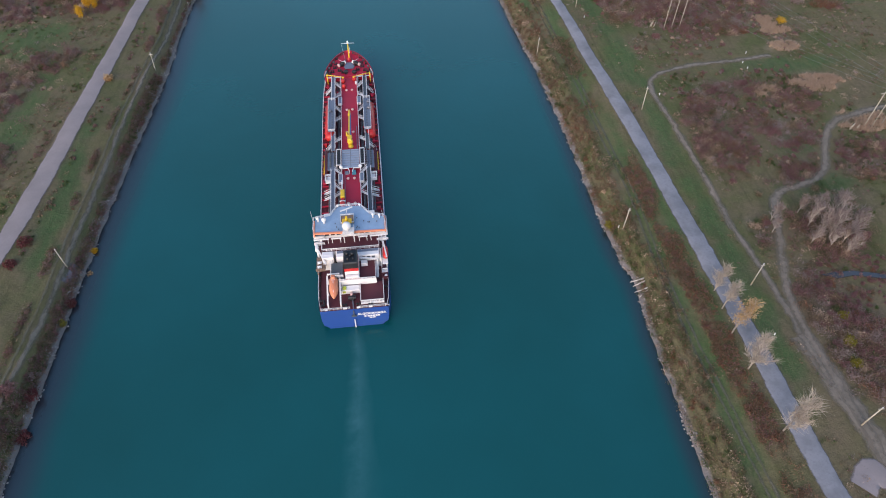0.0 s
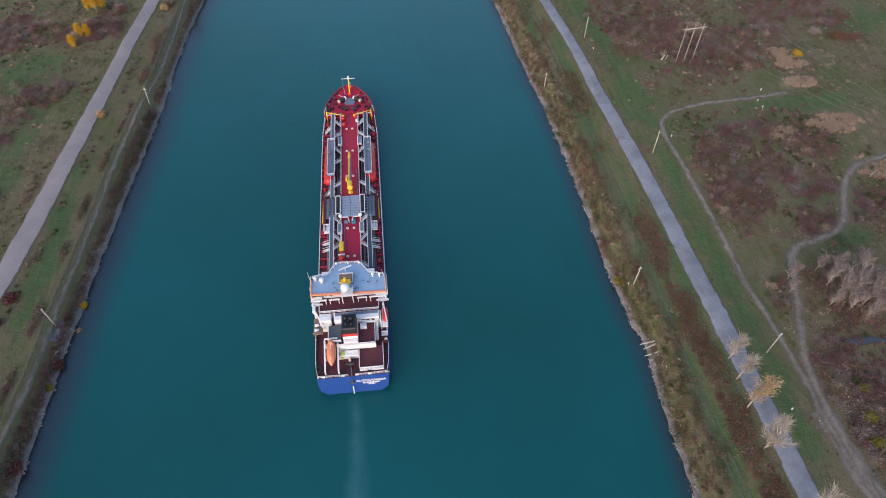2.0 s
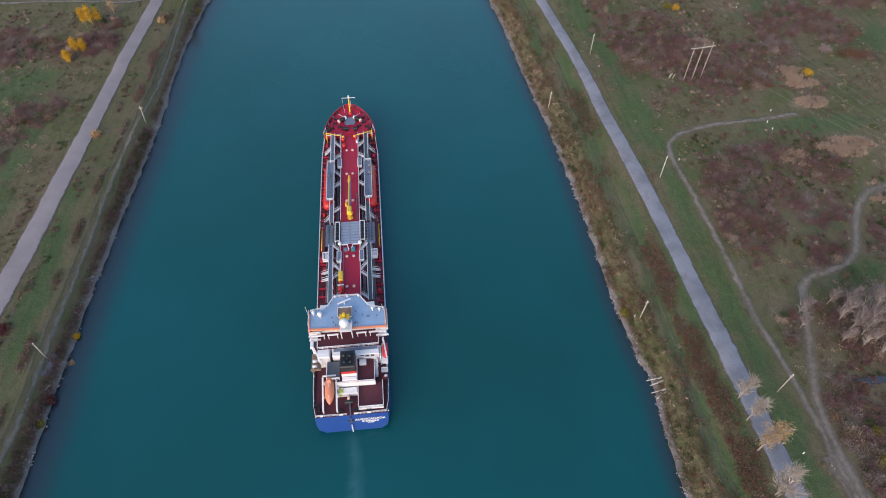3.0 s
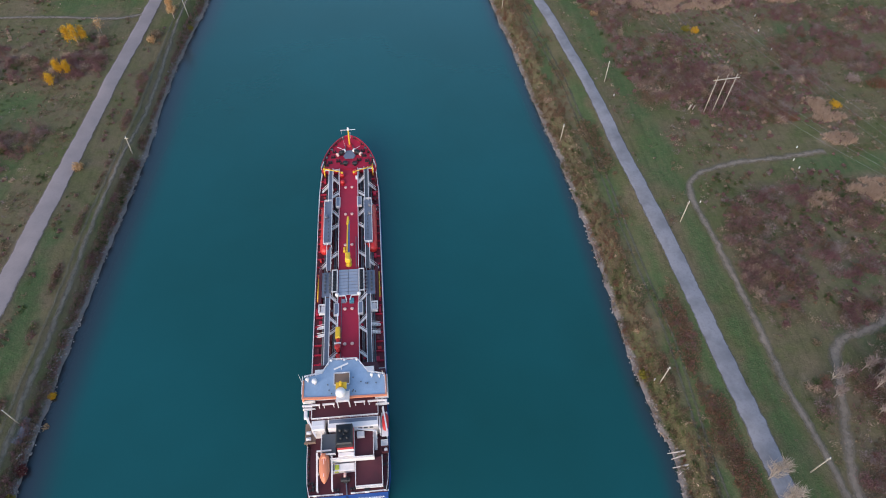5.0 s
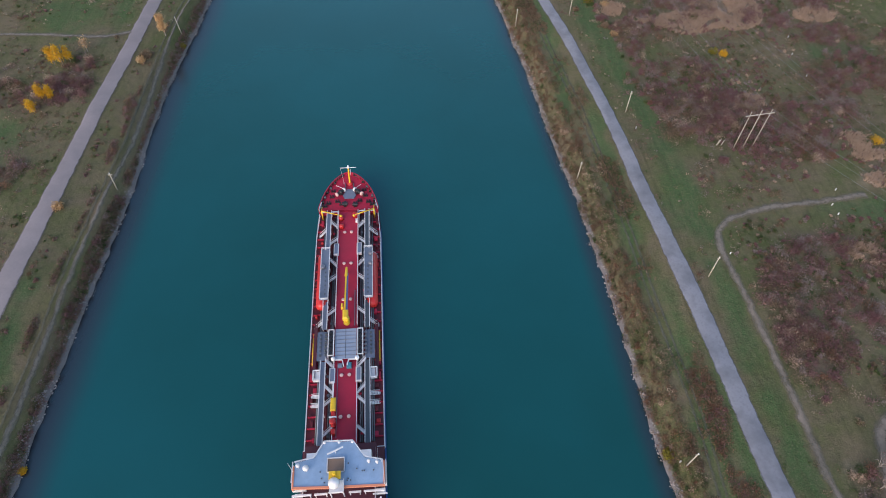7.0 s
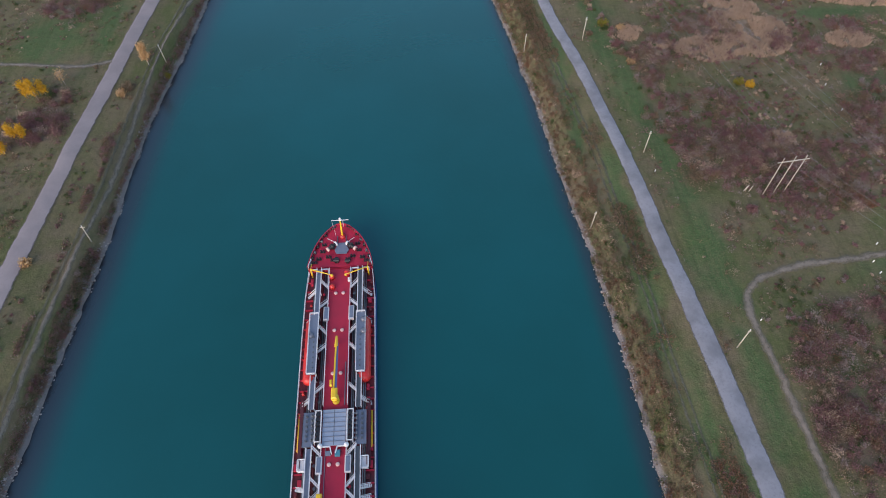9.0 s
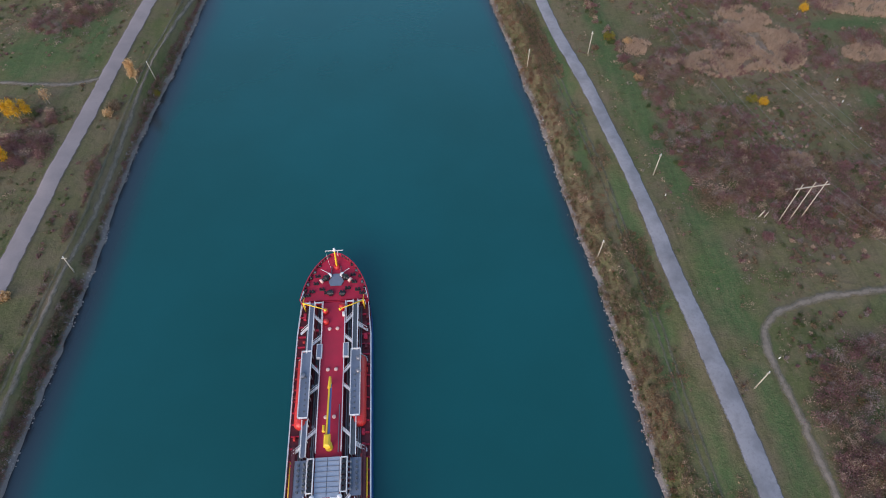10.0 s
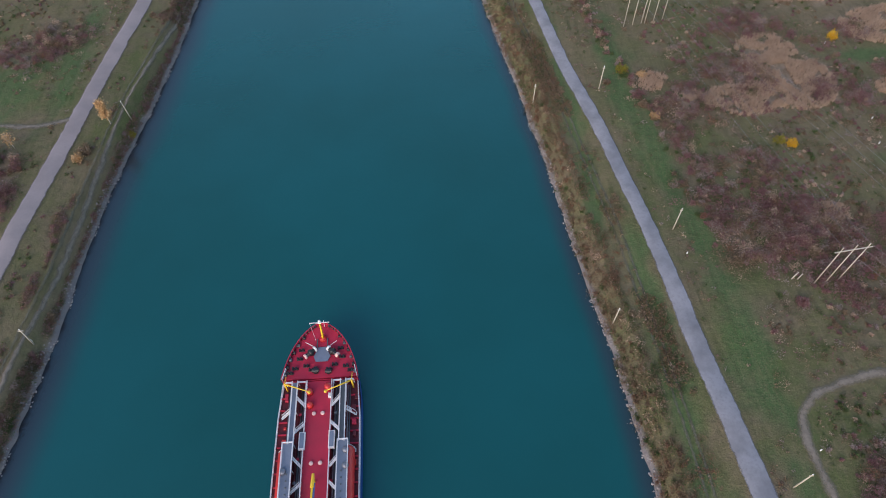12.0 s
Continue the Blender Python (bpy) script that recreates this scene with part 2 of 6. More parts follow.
# ---- plan: shore lines and road lines as (y, x) ----
SHORE_R = [(-400, 88), (-90, 84.8), (-55.0, 83.1), (-45.0, 82.8), (-35.0, 82.8), (-25.0, 82.7), (-15.0, 82.4), (-5.0, 82.9), (5.0, 83.6), (15.0, 81.5), (25.0, 80.5), (35.0, 79.8), (45.0, 79.5), (55.0, 79.3), (65.0, 79.1), (75.0, 78.6), (85.0, 78.1), (95.0, 77.3), (105.0, 76.8), (115.0, 76.1), (125.0, 75.0), (135.0, 73.6), (145.0, 72.8), (155.0, 71.7), (165.0, 71.2), (175.0, 70.0), (185.0, 69.4), (195.0, 68.2), (205.0, 66.6), (215.0, 66.0), (225.0, 64.8), (235.0, 63.2), (255.0, 60.8), (265.0, 59.2), (520, 29.7), (1200, 12)]
SHORE_L = [(-400, -90), (-90, -87), (-35.0, -84.8), (-25.0, -84.4), (-15.0, -83.7), (-5.0, -83.1), (5.0, -82.7), (15.0, -82.3), (25.0, -81.8), (35.0, -81.2), (45.0, -80.7), (55.0, -80.0), (65.0, -79.3), (75.0, -78.6), (85.0, -77.8), (95.0, -76.8), (105.0, -75.8), (115.0, -74.9), (125.0, -74.3), (135.0, -74.0), (145.0, -73.6), (155.0, -73.3), (165.0, -73.0), (175.0, -72.4), (185.0, -71.4), (195.0, -70.4), (205.0, -69.1), (215.0, -67.4), (225.0, -66.1), (235.0, -65.2), (245.0, -64.4), (255.0, -63.2), (285.0, -61.0), (520, -44.0), (1200, -10)]
ROAD_R = [(-400, 145), (-90, 119), (-74, 110.5), (-63.0, 107.3), (-49.0, 106.8), (-35.0, 106.2), (-21.0, 105.6), (-7.0, 105.0), (7.0, 104.2), (21.0, 103.3), (35.0, 102.4), (49.0, 101.5), (63.0, 100.6), (77.0, 99.5), (91.0, 98.2), (105.0, 96.9), (119.0, 95.6), (133.0, 94.6), (147.0, 93.4), (161.0, 91.7), (175.0, 89.9), (189.0, 88.2), (203.0, 85.8), (217.0, 83.2), (231.0, 81.1), (245.0, 79.4), (259.0, 77.8), (520, 46.1), (1200, 25)]
ROAD_L = [(-400, -140), (35.0, -104.2), (49.0, -102.3), (63.0, -100.8), (77.0, -99.4), (91.0, -98.1), (105.0, -96.9), (119.0, -95.6), (133.0, -94.3), (147.0, -93.0), (161.0, -91.7), (175.0, -90.4), (189.0, -88.8), (203.0, -87.2), (217.0, -85.7), (231.0, -84.2), (245.0, -82.5), (259.0, -80.8), (273.0, -79.1), (520, -54.4), (1200, -25)]


def inland(x, y):
    """Metres from the water's edge, negative in the canal."""
    return max(x - line_at(SHORE_R, y), line_at(SHORE_L, y) - x)


def ground_z(x, y):
    s = inland(x, y)
    if s < 0:
        return max(-5.0, s * 0.9) - 0.05
    z = 0.2 + 1.2 * smooth(0, 1.6, s) + 4.6 * smooth(1.0, 6.0, s) + 2.0 * smooth(6, 22, s)
    rough = smooth(1, 10, s)
    return z + rough * (0.35 * wob(x, y, 0.05) + 0.15 * wob(x, y, 0.19, 3)) + 0.25 * (1 - rough) * wob(x, y, 0.6, 5) * smooth(0, 1, s)

# ---- ground: one sheet with the canal cut into it, out to the horizon ----
def blot(x, y, spots, seed):
    """How far a place lies in one of the spots (x, y, rx, ry), with ragged edges."""
    best = 0.0
    w = 0.5 * wob(x, y, 0.12, seed) + 0.3 * wob(x, y, 0.35, seed + 1)
    for cx, cy, rx, ry in spots:
        dx, dy = (x - cx) / rx, (y - cy) / ry
        if abs(dx) < 2 and abs(dy) < 2:
            best = max(best, 1 - smooth(0.35, 1.35, math.sqrt(dx * dx + dy * dy) + 1.3 * w))
    return best


TAN = [(179.2, 122.4, 6, 2.6), (179.3, 85.6, 9, 5), (158, 83, 4, 2.4), (177.7, 110.9, 6, 3), (122.2, 18.7, 3, 3), (138.3, 202.3, 12, 7), (158.2, 211.1, 14, 14), (155.7, 228.1, 10, 8), (120.9, 206.1, 4, 3), (111.6, 215, 4, 3), (147.5, 152.3, 5, 4), (183.6, 62, 9, 6), (-82.1, -8.6, 1.5, 10), (148.3, 290.4, 30, 15), (188.8, 271.2, 40, 14), (216.4, 238.5, 26, 12), (176.7, 129.4, 5, 4), (170.1, 130.6, 3, 3), (173.3, 84.7, 6, 4), (155.2, 82.2, 4, 3), (168.9, 131, 3, 3), (119.4, 202.9, 3, 3), (109.3, 212.4, 4, 3), (194.4, 204.4, 8, 5)]
LUSH = [(92.5, -28.5, 3.5, 40), (92.2, 39.8, 3.5, 40), (88.2, 113.1, 3.5, 50), (79.9, 195.1, 3.5, 60), (132.8, 66.5, 7, 5), (153.9, 53.2, 9, 6), (174, 98.2, 28, 5), (152.7, 32.3, 12, 6), (99.7, 214.7, 6, 45), (104, 182.5, 5, 30), (107.8, 146.6, 5, 25), (108.8, 108.8, 7, 24), (109.8, 62, 4, 24), (111.2, 20.4, 4, 26), (111.7, -18.7, 4, 24), (99.3, 20.2, 2.4, 40), (99.9, -14, 2, 22), (199.5, 222.9, 26, 4), (192, 176.2, 16, 10), (224.8, 149.8, 20, 10), (-115.3, 228.4, 14, 20), (-129.8, 148.4, 18, 14), (-95.7, 244.4, 5, 40), (-118.4, 92.3, 8, 30), (-92.9, 55.3, 4, 40)]
RUDDY = [(134.4, 139.9, 14, 8), (148.9, 126.2, 9, 6), (161, 124.7, 4, 3), (119.5, 145, 8, 9), (133.8, 78.3, 9, 7), (144.9, 64.8, 8, 7), (126.7, 56.4, 4, 5), (130.7, -14.6, 9, 12), (133.5, -27.2, 8, 10), (144.2, 12.2, 11, 9), (148.7, 38.1, 6, 3), (126.1, 13.8, 4, 6), (135, 149.2, 12, 9), (112.7, 165, 7, 14), (110.9, 191.4, 5, 12), (138.2, 218.8, 9, 7), (-113.6, 247.9, 10, 9), (-104.1, 258.9, 8, 8), (-111.7, 174.8, 10, 8), (-103.4, 185.8, 6, 8), (-102.6, 173.2, 5, 6), (-117.1, 132, 9, 7), (-129.4, 110.8, 10, 14), (-138.9, 175.7, 12, 12), (210.8, 138.7, 6, 3), (166.7, 204.7, 4, 4), (178.9, 200.9, 5, 4), (197.6, 212.3, 7, 5), (191, 236.8, 8, 5), (155.1, 242.8, 8, 6), (-124.2, 68.4, 8, 12), (177.3, 41.9, 12, 8), (163.5, 135.1, 9, 6), (172.6, 148.5, 12, 6), (129.7, 170.8, 8, 7), (189.4, 162.7, 14, 7), (119.5, 201.8, 7, 8), (194.1, 190.3, 12, 6), (146.9, 84.6, 8, 5), (165.1, 75.3, 8, 5), (195.1, 172.5, 9, 8), (206.7, 165.5, 9, 7), (209.6, 154.4, 8, 6), (228.8, 182.8, 14, 9), (140.1, 147.7, 13, 9), (159.6, 124.5, 6, 4), (136.2, 148.4, 9, 8), (145.9, 138.7, 9, 7), (145.2, 212.6, 8, 7), (149.6, 243.3, 9, 7), (127.3, 68.7, 7, 9), (125.6, 51.3, 6, 10), (148.7, 37.4, 7, 7), (136.6, -32, 9, 12), (132.3, 53.2, 8, 6), (154.6, 56.9, 8, 6)]

ys = list(np.arange(-130, 420, 1.6)) + list(np.arange(420, 900, 12.0)) + [1000, 1200, 1600, 2200, 3000, 4200]
ys = [-4200, -2600, -1500, -800, -500, -330, -220, -170] + [float(v) for v in ys]
offs = [0, 0.5, 1.0, 1.6, 2.3, 3.1, 4, 5, 6] + [6 + 1.5 * k for k in range(1, 112)]
offs += [180, 190, 205, 225, 250, 290, 340, 420, 560, 800, 1200, 1900, 2900, 4200]
cols = [("L", s) for s in reversed(offs)] + [("C", c) for c in (0.06, 0.2, 0.5, 0.8, 0.94)] + [("R", s) for s in offs]
verts, zone = [], []
for y in ys:
    yl = min(max(y, -400), 1200)
    l, r = line_at(SHORE_L, yl), line_at(SHORE_R, yl)
    jl, jr = 0.55 * wob(3, y, 0.21, 1) + 0.35 * wob(3, y, 0.7, 2), 0.55 * wob(9, y, 0.21, 1) + 0.35 * wob(9, y, 0.7, 2)
    for side, s in cols:
        if side == "C":
            x = l + (r - l) * s
            z = -5.0
        else:
            fade = 1 - smooth(0, 6, s)
            x = l - s + jl * fade if side == "L" else r + s + jr * fade
            z = ground_z(l - s if side == "L" else r + s, yl) if s > 0 else -0.35
            if abs(y) > 900:
                z = 6.0
        verts.append((x, y, z))
        near = -140 < y < 450 and side != "C" and s < 190
        zone.append((blot(x, y, TAN, 11), blot(x, y, LUSH, 21), blot(x, y, RUDDY, 31), 1) if near else (0, 0, 0, 1))
n = len(cols)
faces = [(j * n + i, j * n + i + 1, (j + 1) * n + i + 1, (j + 1) * n + i) for j in range(len(ys) - 1) for i in range(n - 1)]
me = bpy.data.meshes.new("ground")
me.from_pydata(verts, [], faces)
me.polygons.foreach_set("use_smooth", [True] * len(me.polygons))
att = me.color_attributes.new("cover", "FLOAT_COLOR", "POINT")
att.data.foreach_set("color", np.array(zone, dtype=np.float32).ravel())

GROUND = bpy.data.materials.new("autumn_grassland")
nt, b = nodes_of(GROUND)
at = nt.nodes.new("ShaderNodeAttribute")
at.attribute_name = "cover"
sp = nt.nodes.new("ShaderNodeSeparateColor")
nt.links.new(at.outputs["Color"], sp.inputs[0])
n_big, n_mid, n_fine, n_tiny = noise_node(nt, 0.022, 5, 0.6), noise_node(nt, 0.09, 5, 0.65), noise_node(nt, 0.5, 6, 0.7), noise_node(nt, 2.2, 5, 0.7)
grass = mixed(nt, ramped(nt, n_big.outputs[0], 0.38, 0.64), (0.090, 0.100, 0.038), (0.142, 0.112, 0.064))
grass = mixed(nt, ramped(nt, n_mid.outputs[0], 0.42, 0.68), grass, (0.155, 0.115, 0.075))
grass = mixed(nt, maths("MULTIPLY", sp.outputs[1], 0.85), grass, (0.058, 0.104, 0.037))
grass = mixed(nt, maths("MULTIPLY", sp.outputs[2], 0.42), grass, (0.175, 0.108, 0.095))
grass = mixed(nt, maths("MULTIPLY", sp.outputs[0], 0.75), grass, (0.30, 0.215, 0.165))
grass = mixed(nt, maths("MULTIPLY", ramped(nt, n_fine.outputs[0], 0.45, 0.75), 0.5), grass, (0.045, 0.042, 0.022))
grass = mixed(nt, maths("MULTIPLY", ramped(nt, n_tiny.outputs[0], 0.5, 0.75), 0.6), grass, (0.23, 0.18, 0.115))
# long wind-laid strokes that run with the canal
lay = nt.nodes.new("ShaderNodeMapping")
lay.inputs["Rotation"].default_value = (0, 0, radians(-9))
lay.inputs["Scale"].default_value = (1.0, 0.10, 1.0)
laid = noise_node(nt, 0.55, 5, 0.65)
nt.links.new(laid.inputs["Vector"].links[0].from_socket, lay.inputs["Vector"])
nt.links.new(lay.outputs[0], laid.inputs["Vector"])
grass = mixed(nt, maths("MULTIPLY", ramped(nt, laid.outputs[0], 0.50, 0.74), 0.42), grass, (0.165, 0.135, 0.075))
grass = mixed(nt, maths("MULTIPLY", ramped(nt, laid.outputs[0], 0.46, 0.28), 0.5), grass, (0.060, 0.060, 0.028))
gz = nt.nodes.new("ShaderNodeSeparateXYZ")
tcg = nt.nodes.new("ShaderNodeTexCoord")
nt.links.new(tcg.outputs["Object"], gz.inputs[0])
grass = mixed(nt, ramped(nt, gz.outputs["Z"], 1.7, 0.9), grass, mixed(nt, n_tiny.outputs[0], (0.13, 0.112, 0.11), (0.25, 0.215, 0.205)))
nt.links.new(grass, b.inputs["Base Color"])
b.inputs["Roughness"].default_value, b.inputs["Specular IOR Level"].default_value = 0.95, 0.1
hsum = maths("ADD", n_fine.outputs[0], maths("MULTIPLY", n_tiny.outputs[0], 0.5))
bumped(nt, b, hsum, 0.8, 0.6)
me.materials.append(GROUND)
tagged(new("ground", me), "rough autumn grassland of green and brown with a canal cut", "ground", kind="structure")

# ---- water: a level sheet, darkened near the banks for the bed and a painted bank reflection ----
water_sheet, shallow_and_reflection = Shape(), []
wy = [-4200, -1500, -500] + [-200 + 4.0 * k for k in range(160)] + [600, 1200, 4200]
wx = [-3.0, -0.5, 0.5, 1.5, 2.5, 4, 5.5, 7, 9, 11, 14, 20, 40]
for y in wy:
    l, r = line_at(SHORE_L, min(max(y, -400), 1200)), line_at(SHORE_R, min(max(y, -400), 1200))
    ragged = 1.5 * wob(2, y, 0.06, 4)
    water_sheet.v += [(l + d, y, 0) for d in wx] + [(r - d, y, 0) for d in reversed(wx)]
    shallow_and_reflection += [1 - smooth(1.0, 11 + ragged, d) for d in wx] + [0.8 * (1 - smooth(0.5, 6 + ragged, d)) for d in reversed(wx)]
wn_ = 2 * len(wx)
water_sheet.f = [(j * wn_ + i, j * wn_ + i + 1, (j + 1) * wn_ + i + 1, (j + 1) * wn_ + i) for j in range(len(wy) - 1) for i in range(wn_ - 1)]
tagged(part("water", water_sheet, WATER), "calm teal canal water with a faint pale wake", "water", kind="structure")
scene.objects["water"].data.attributes.new("shallow_and_reflection", "FLOAT", "POINT").data.foreach_set("value", shallow_and_reflection)


# ---- roads and tracks: strips that follow the ground ----
def strip(name, line, width, material, label, lift=0.06, step=2.0, ragged=0.35, category="road"):
    pts = [Vector((x, y)) for x, y in line]
    path = []
    for a, c in zip(pts[:-1], pts[1:]):
        k = max(1, round((c - a).length / step))
        path += [a.lerp(c, i / k) for i in range(k)]
    path.append(pts[-1])
    for _ in range(3):
        path = [path[0]] + [(path[i - 1] + path[i] * 2 + path[i + 1]) / 4 for i in range(1, len(path) - 1)] + [path[-1]]
    sh = Shape()
    rows, k = [], 8
    for i, p in enumerate(path):
        d = (path[min(i + 1, len(path) - 1)] - path[max(i - 1, 0)]).normalized()
        side = Vector((d.y, -d.x))
        wide = width * (1 - 0.2 * smooth(60, 170, p.y))
        wl = wide / 2 + 0.5 + ragged * (wob(p.x, p.y, 0.3, 7) + 0.7 * wob(p.x, p.y, 1.1, 8))
        wr = wide / 2 + 0.5 + ragged * (wob(p.x, p.y, 0.3, 17) + 0.7 * wob(p.x, p.y, 1.1, 18))
        row = []
        for j in range(k + 1):
            u = -wl + (wl + wr) * j / k
            q = p + side * u
            z = ground_z(q.x, q.y) + lift + (0.12 * (1 - (2 * j / k - 1) ** 2))
            row.append((q.x, q.y, z if 0 < j < k else z - lift * 0.7))
        rows.append(row)
    m = k + 1
    sh.add([v for row in rows for v in row], [(i * m + j, (i + 1) * m + j, (i + 1) * m + j + 1, i * m + j + 1) for i in range(len(rows) - 1) for j in range(k)][::1])
    ob = part(name, sh, material, smooth=True)
    ob.data.attributes.new("fringe", "FLOAT", "POINT").data.foreach_set("value", [min(1.0, min(j, k - j) / (2 if width > 5.5 else 3.5)) for _ in rows for j in range(m)])
    return tagged(ob, label, category, kind="structure")


R_LINE = [(x, y) for y, x in ROAD_R if -76 <= y <= 520]
strip("road", [(118, -94)] + R_LINE, 6.0, ASPHALT, "worn grey asphalt canal service road", 0.22)
strip("road", [(x, y) for y, x in [(-120, -130)] + ROAD_L if -121 <= y <= 520], 7.4, GRAVEL, "pinkish grey gravel canal road", 0.22)
strip("track", [(123.7, -96.6), (123, -54.7), (122.1, -37.8), (121.2, -24.4), (122, -9.9), (126.8, 6.5), (131.8, 19.9), (135.4, 29.3), (141.5, 31.9), (151.2, 33.6), (157.8, 39.1), (165.5, 54.1), (173, 62.6), (188.5, 67.5), (213.6, 71)], 3.4, DIRT, "pale rutted dirt track", 0.16, ragged=0.8, category="track")
strip("track", [(120.6, -37.8), (119.4, -22.5), (119.5, -8.9), (118.2, 3.1), (116.3, 16.6), (116.6, 34.1), (116.1, 50.2), (114.9, 70.5), (113.7, 83.7), (114.3, 92.5), (118.8, 97.5), (133.4, 101.4), (151.1, 102.9), (168.7, 104.8)], 2.5, DIRT, "narrow trodden dirt track", 0.16, ragged=0.8, category="track")
strip("track", [(127.2, -101.6), (125.2, -66.6), (122.2, -42.5), (119.4, -22.5)], 7.0, DIRT, "muddy churned vehicle track", 0.12, ragged=1.2, category="track")
strip("track", [(113.9, -62.6), (117.8, -58.6), (123.7, -62.6)], 7.0, GRAVEL, "gravel road junction apron", 0.15, ragged=1.2, category="track")
strip("track", [(-190, 211.4), (-134.4, 211.1), (-120.5, 209.9), (-106.4, 207.5), (-96.3, 207.6), (-88.9, 209.9)], 2.8, DIRT, "pale gravel side lane", 0.2, ragged=0.6, category="track")
for dx in (-0.9, 0.9):
    strip("track", [(-95.6 + dx, -58.7), (-89.8 + dx, -13.5), (-87.7 + dx, 7.4), (-86.7 + dx, 31.9), (-84.9 + dx, 60.3), (-83.1 + dx, 95.4), (-80.8 + dx, 121.8), (-78 + dx, 147.2), (-76.6 + dx, 180.2), (-75.4 + dx, 201.5), (-73.6 + dx, 224.3), (-66.5 + dx, 265.3), (-55 + dx, 386)], 0.7, WORNGRASS if dx < 0 else DIRT, "worn wheel track through bank grass", 0.12, ragged=0.45, category="track")
    strip("track", [(94.4 + dx, -66.5), (91 + dx, -18.9), (90.2 + dx, 2.4), (90.9 + dx, 32.9), (89.4 + dx, 60.5), (87.3 + dx, 108.3), (84 + dx, 155.2), (77.3 + dx, 207.7), (68.3 + dx, 262.3), (55.8 + dx, 389.5)], 0.5, WORNGRASS, "faint wheel track through bank grass", 0.10, ragged=0.3, category="track")

# ---- the tanker: stern at y = 0, bow towards +y ----
ship = thing("tanker_ship", (0, 62, 0), "red-decked chemical tanker with blue hull and white aft superstructure", "ship")
BOW, BEAM = 125.6, 10.15


def half_beam(y):
    """Half the deck's width along the ship."""
    if y < 8:
        return 9.3 + (BEAM - 9.3) * math.sqrt(max(0, 1 - ((8 - y) / 8.4) ** 2))
    if y < 100:
        return BEAM
    t = (y - 100) / (BOW - 100)
    return BEAM * max(0.0, 1 - t ** 2.6) ** 0.62


def deck_z(y):
    return 7.0 if y < 33 else (4.8 if y < 110.5 else 6.6 + 0.9 * ((y - 110.5) / 15) ** 2)


stations = [0, 0.6, 1.5, 3, 5, 8, 14, 22, 32.8, 33.0, 45, 60, 75, 90, 100, 104, 107, 110.4, 110.5, 112, 114, 116, 118, 120, 121.5, 122.8, 123.8, 124.6, 125.2, 125.6]
sh, rows = Shape(), []
for y in stations:
    w, z = half_beam(y), deck_z(y)
    flare = 0.92 if y > 112 else 1.0
    lift = 1.6 * (1 - smooth(0, 10, y))
    t = 1 - smooth(0, 4, y)
    half = [(w, y, z), (w * (1 - 0.01 * t), y - 0.6 * t, 3.4), (w * flare * (1 - 0.05 * t), y - 0.95 * t, 1.5), (w * flare * (1 - 0.2 * t), y - 1.15 * t, 0.35), (w * 0.8 * flare * (1 - 0.2 * t), y - 1.2 * t, -4.0)]
    rows.append([(-a, b_, c) for a, b_, c in half] + half[::-1])
for r in rows:
    sh.v += r
for i in range(len(rows) - 1):
    sh.f += [(10 * i + j, 10 * i + j + 1, 10 * i + 11 + j, 10 * i + 10 + j) for j in range(9)]
sh.f += [(9 - j, j, j + 1, 8 - j)[::-1] for j in range(4)]
hull = part("hull", sh, BLUE, ship, "dark blue painted steel hull")


def deck_sheet(name, y0, y1, z, inset, material, label, cells=26):
    s = Shape()
    yy = [y0 + (y1 - y0) * k / cells for k in range(cells + 1)]
    for y in yy:
        w = max(half_beam(y) - inset, 0.02)
        zz = deck_z(y) + z if name == "forecastle_deck" else z
        s.v += [(-w, y, zz), (w, y, zz), (-w, y, zz - 0.2), (w, y, zz - 0.2)]
    for k in range(cells):
        a = 4 * k
        s.f += [(a, a + 1, a + 5, a + 4), (a + 2, a, a + 4, a + 6), (a + 1, a + 3, a + 7, a + 5)]
    s.f += [(0, 2, 3, 1), (4 * cells, 4 * cells + 1, 4 * cells + 3, 4 * cells + 2)]
    return part(name, s, material, ship, label)


deck_sheet("poop_deck", 0.05, 32.95, 7.02, 0.1, MAROON, "maroon painted poop deck")
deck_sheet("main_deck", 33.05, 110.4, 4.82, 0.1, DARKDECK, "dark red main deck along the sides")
deck_sheet("forecastle_deck", 110.45, 125.45, 0.03, 0.1, DECK, "bright red forecastle deck", 34)
part("deck_bulkhead", Shape().box(-10.0, 10.0, 32.9, 33.1, 4.8, 7.02), WHITE, ship)
part("forecastle_bulkhead", Shape().box(-9.4, 9.4, 110.35, 110.5, 4.8, 6.6), DECK, ship)

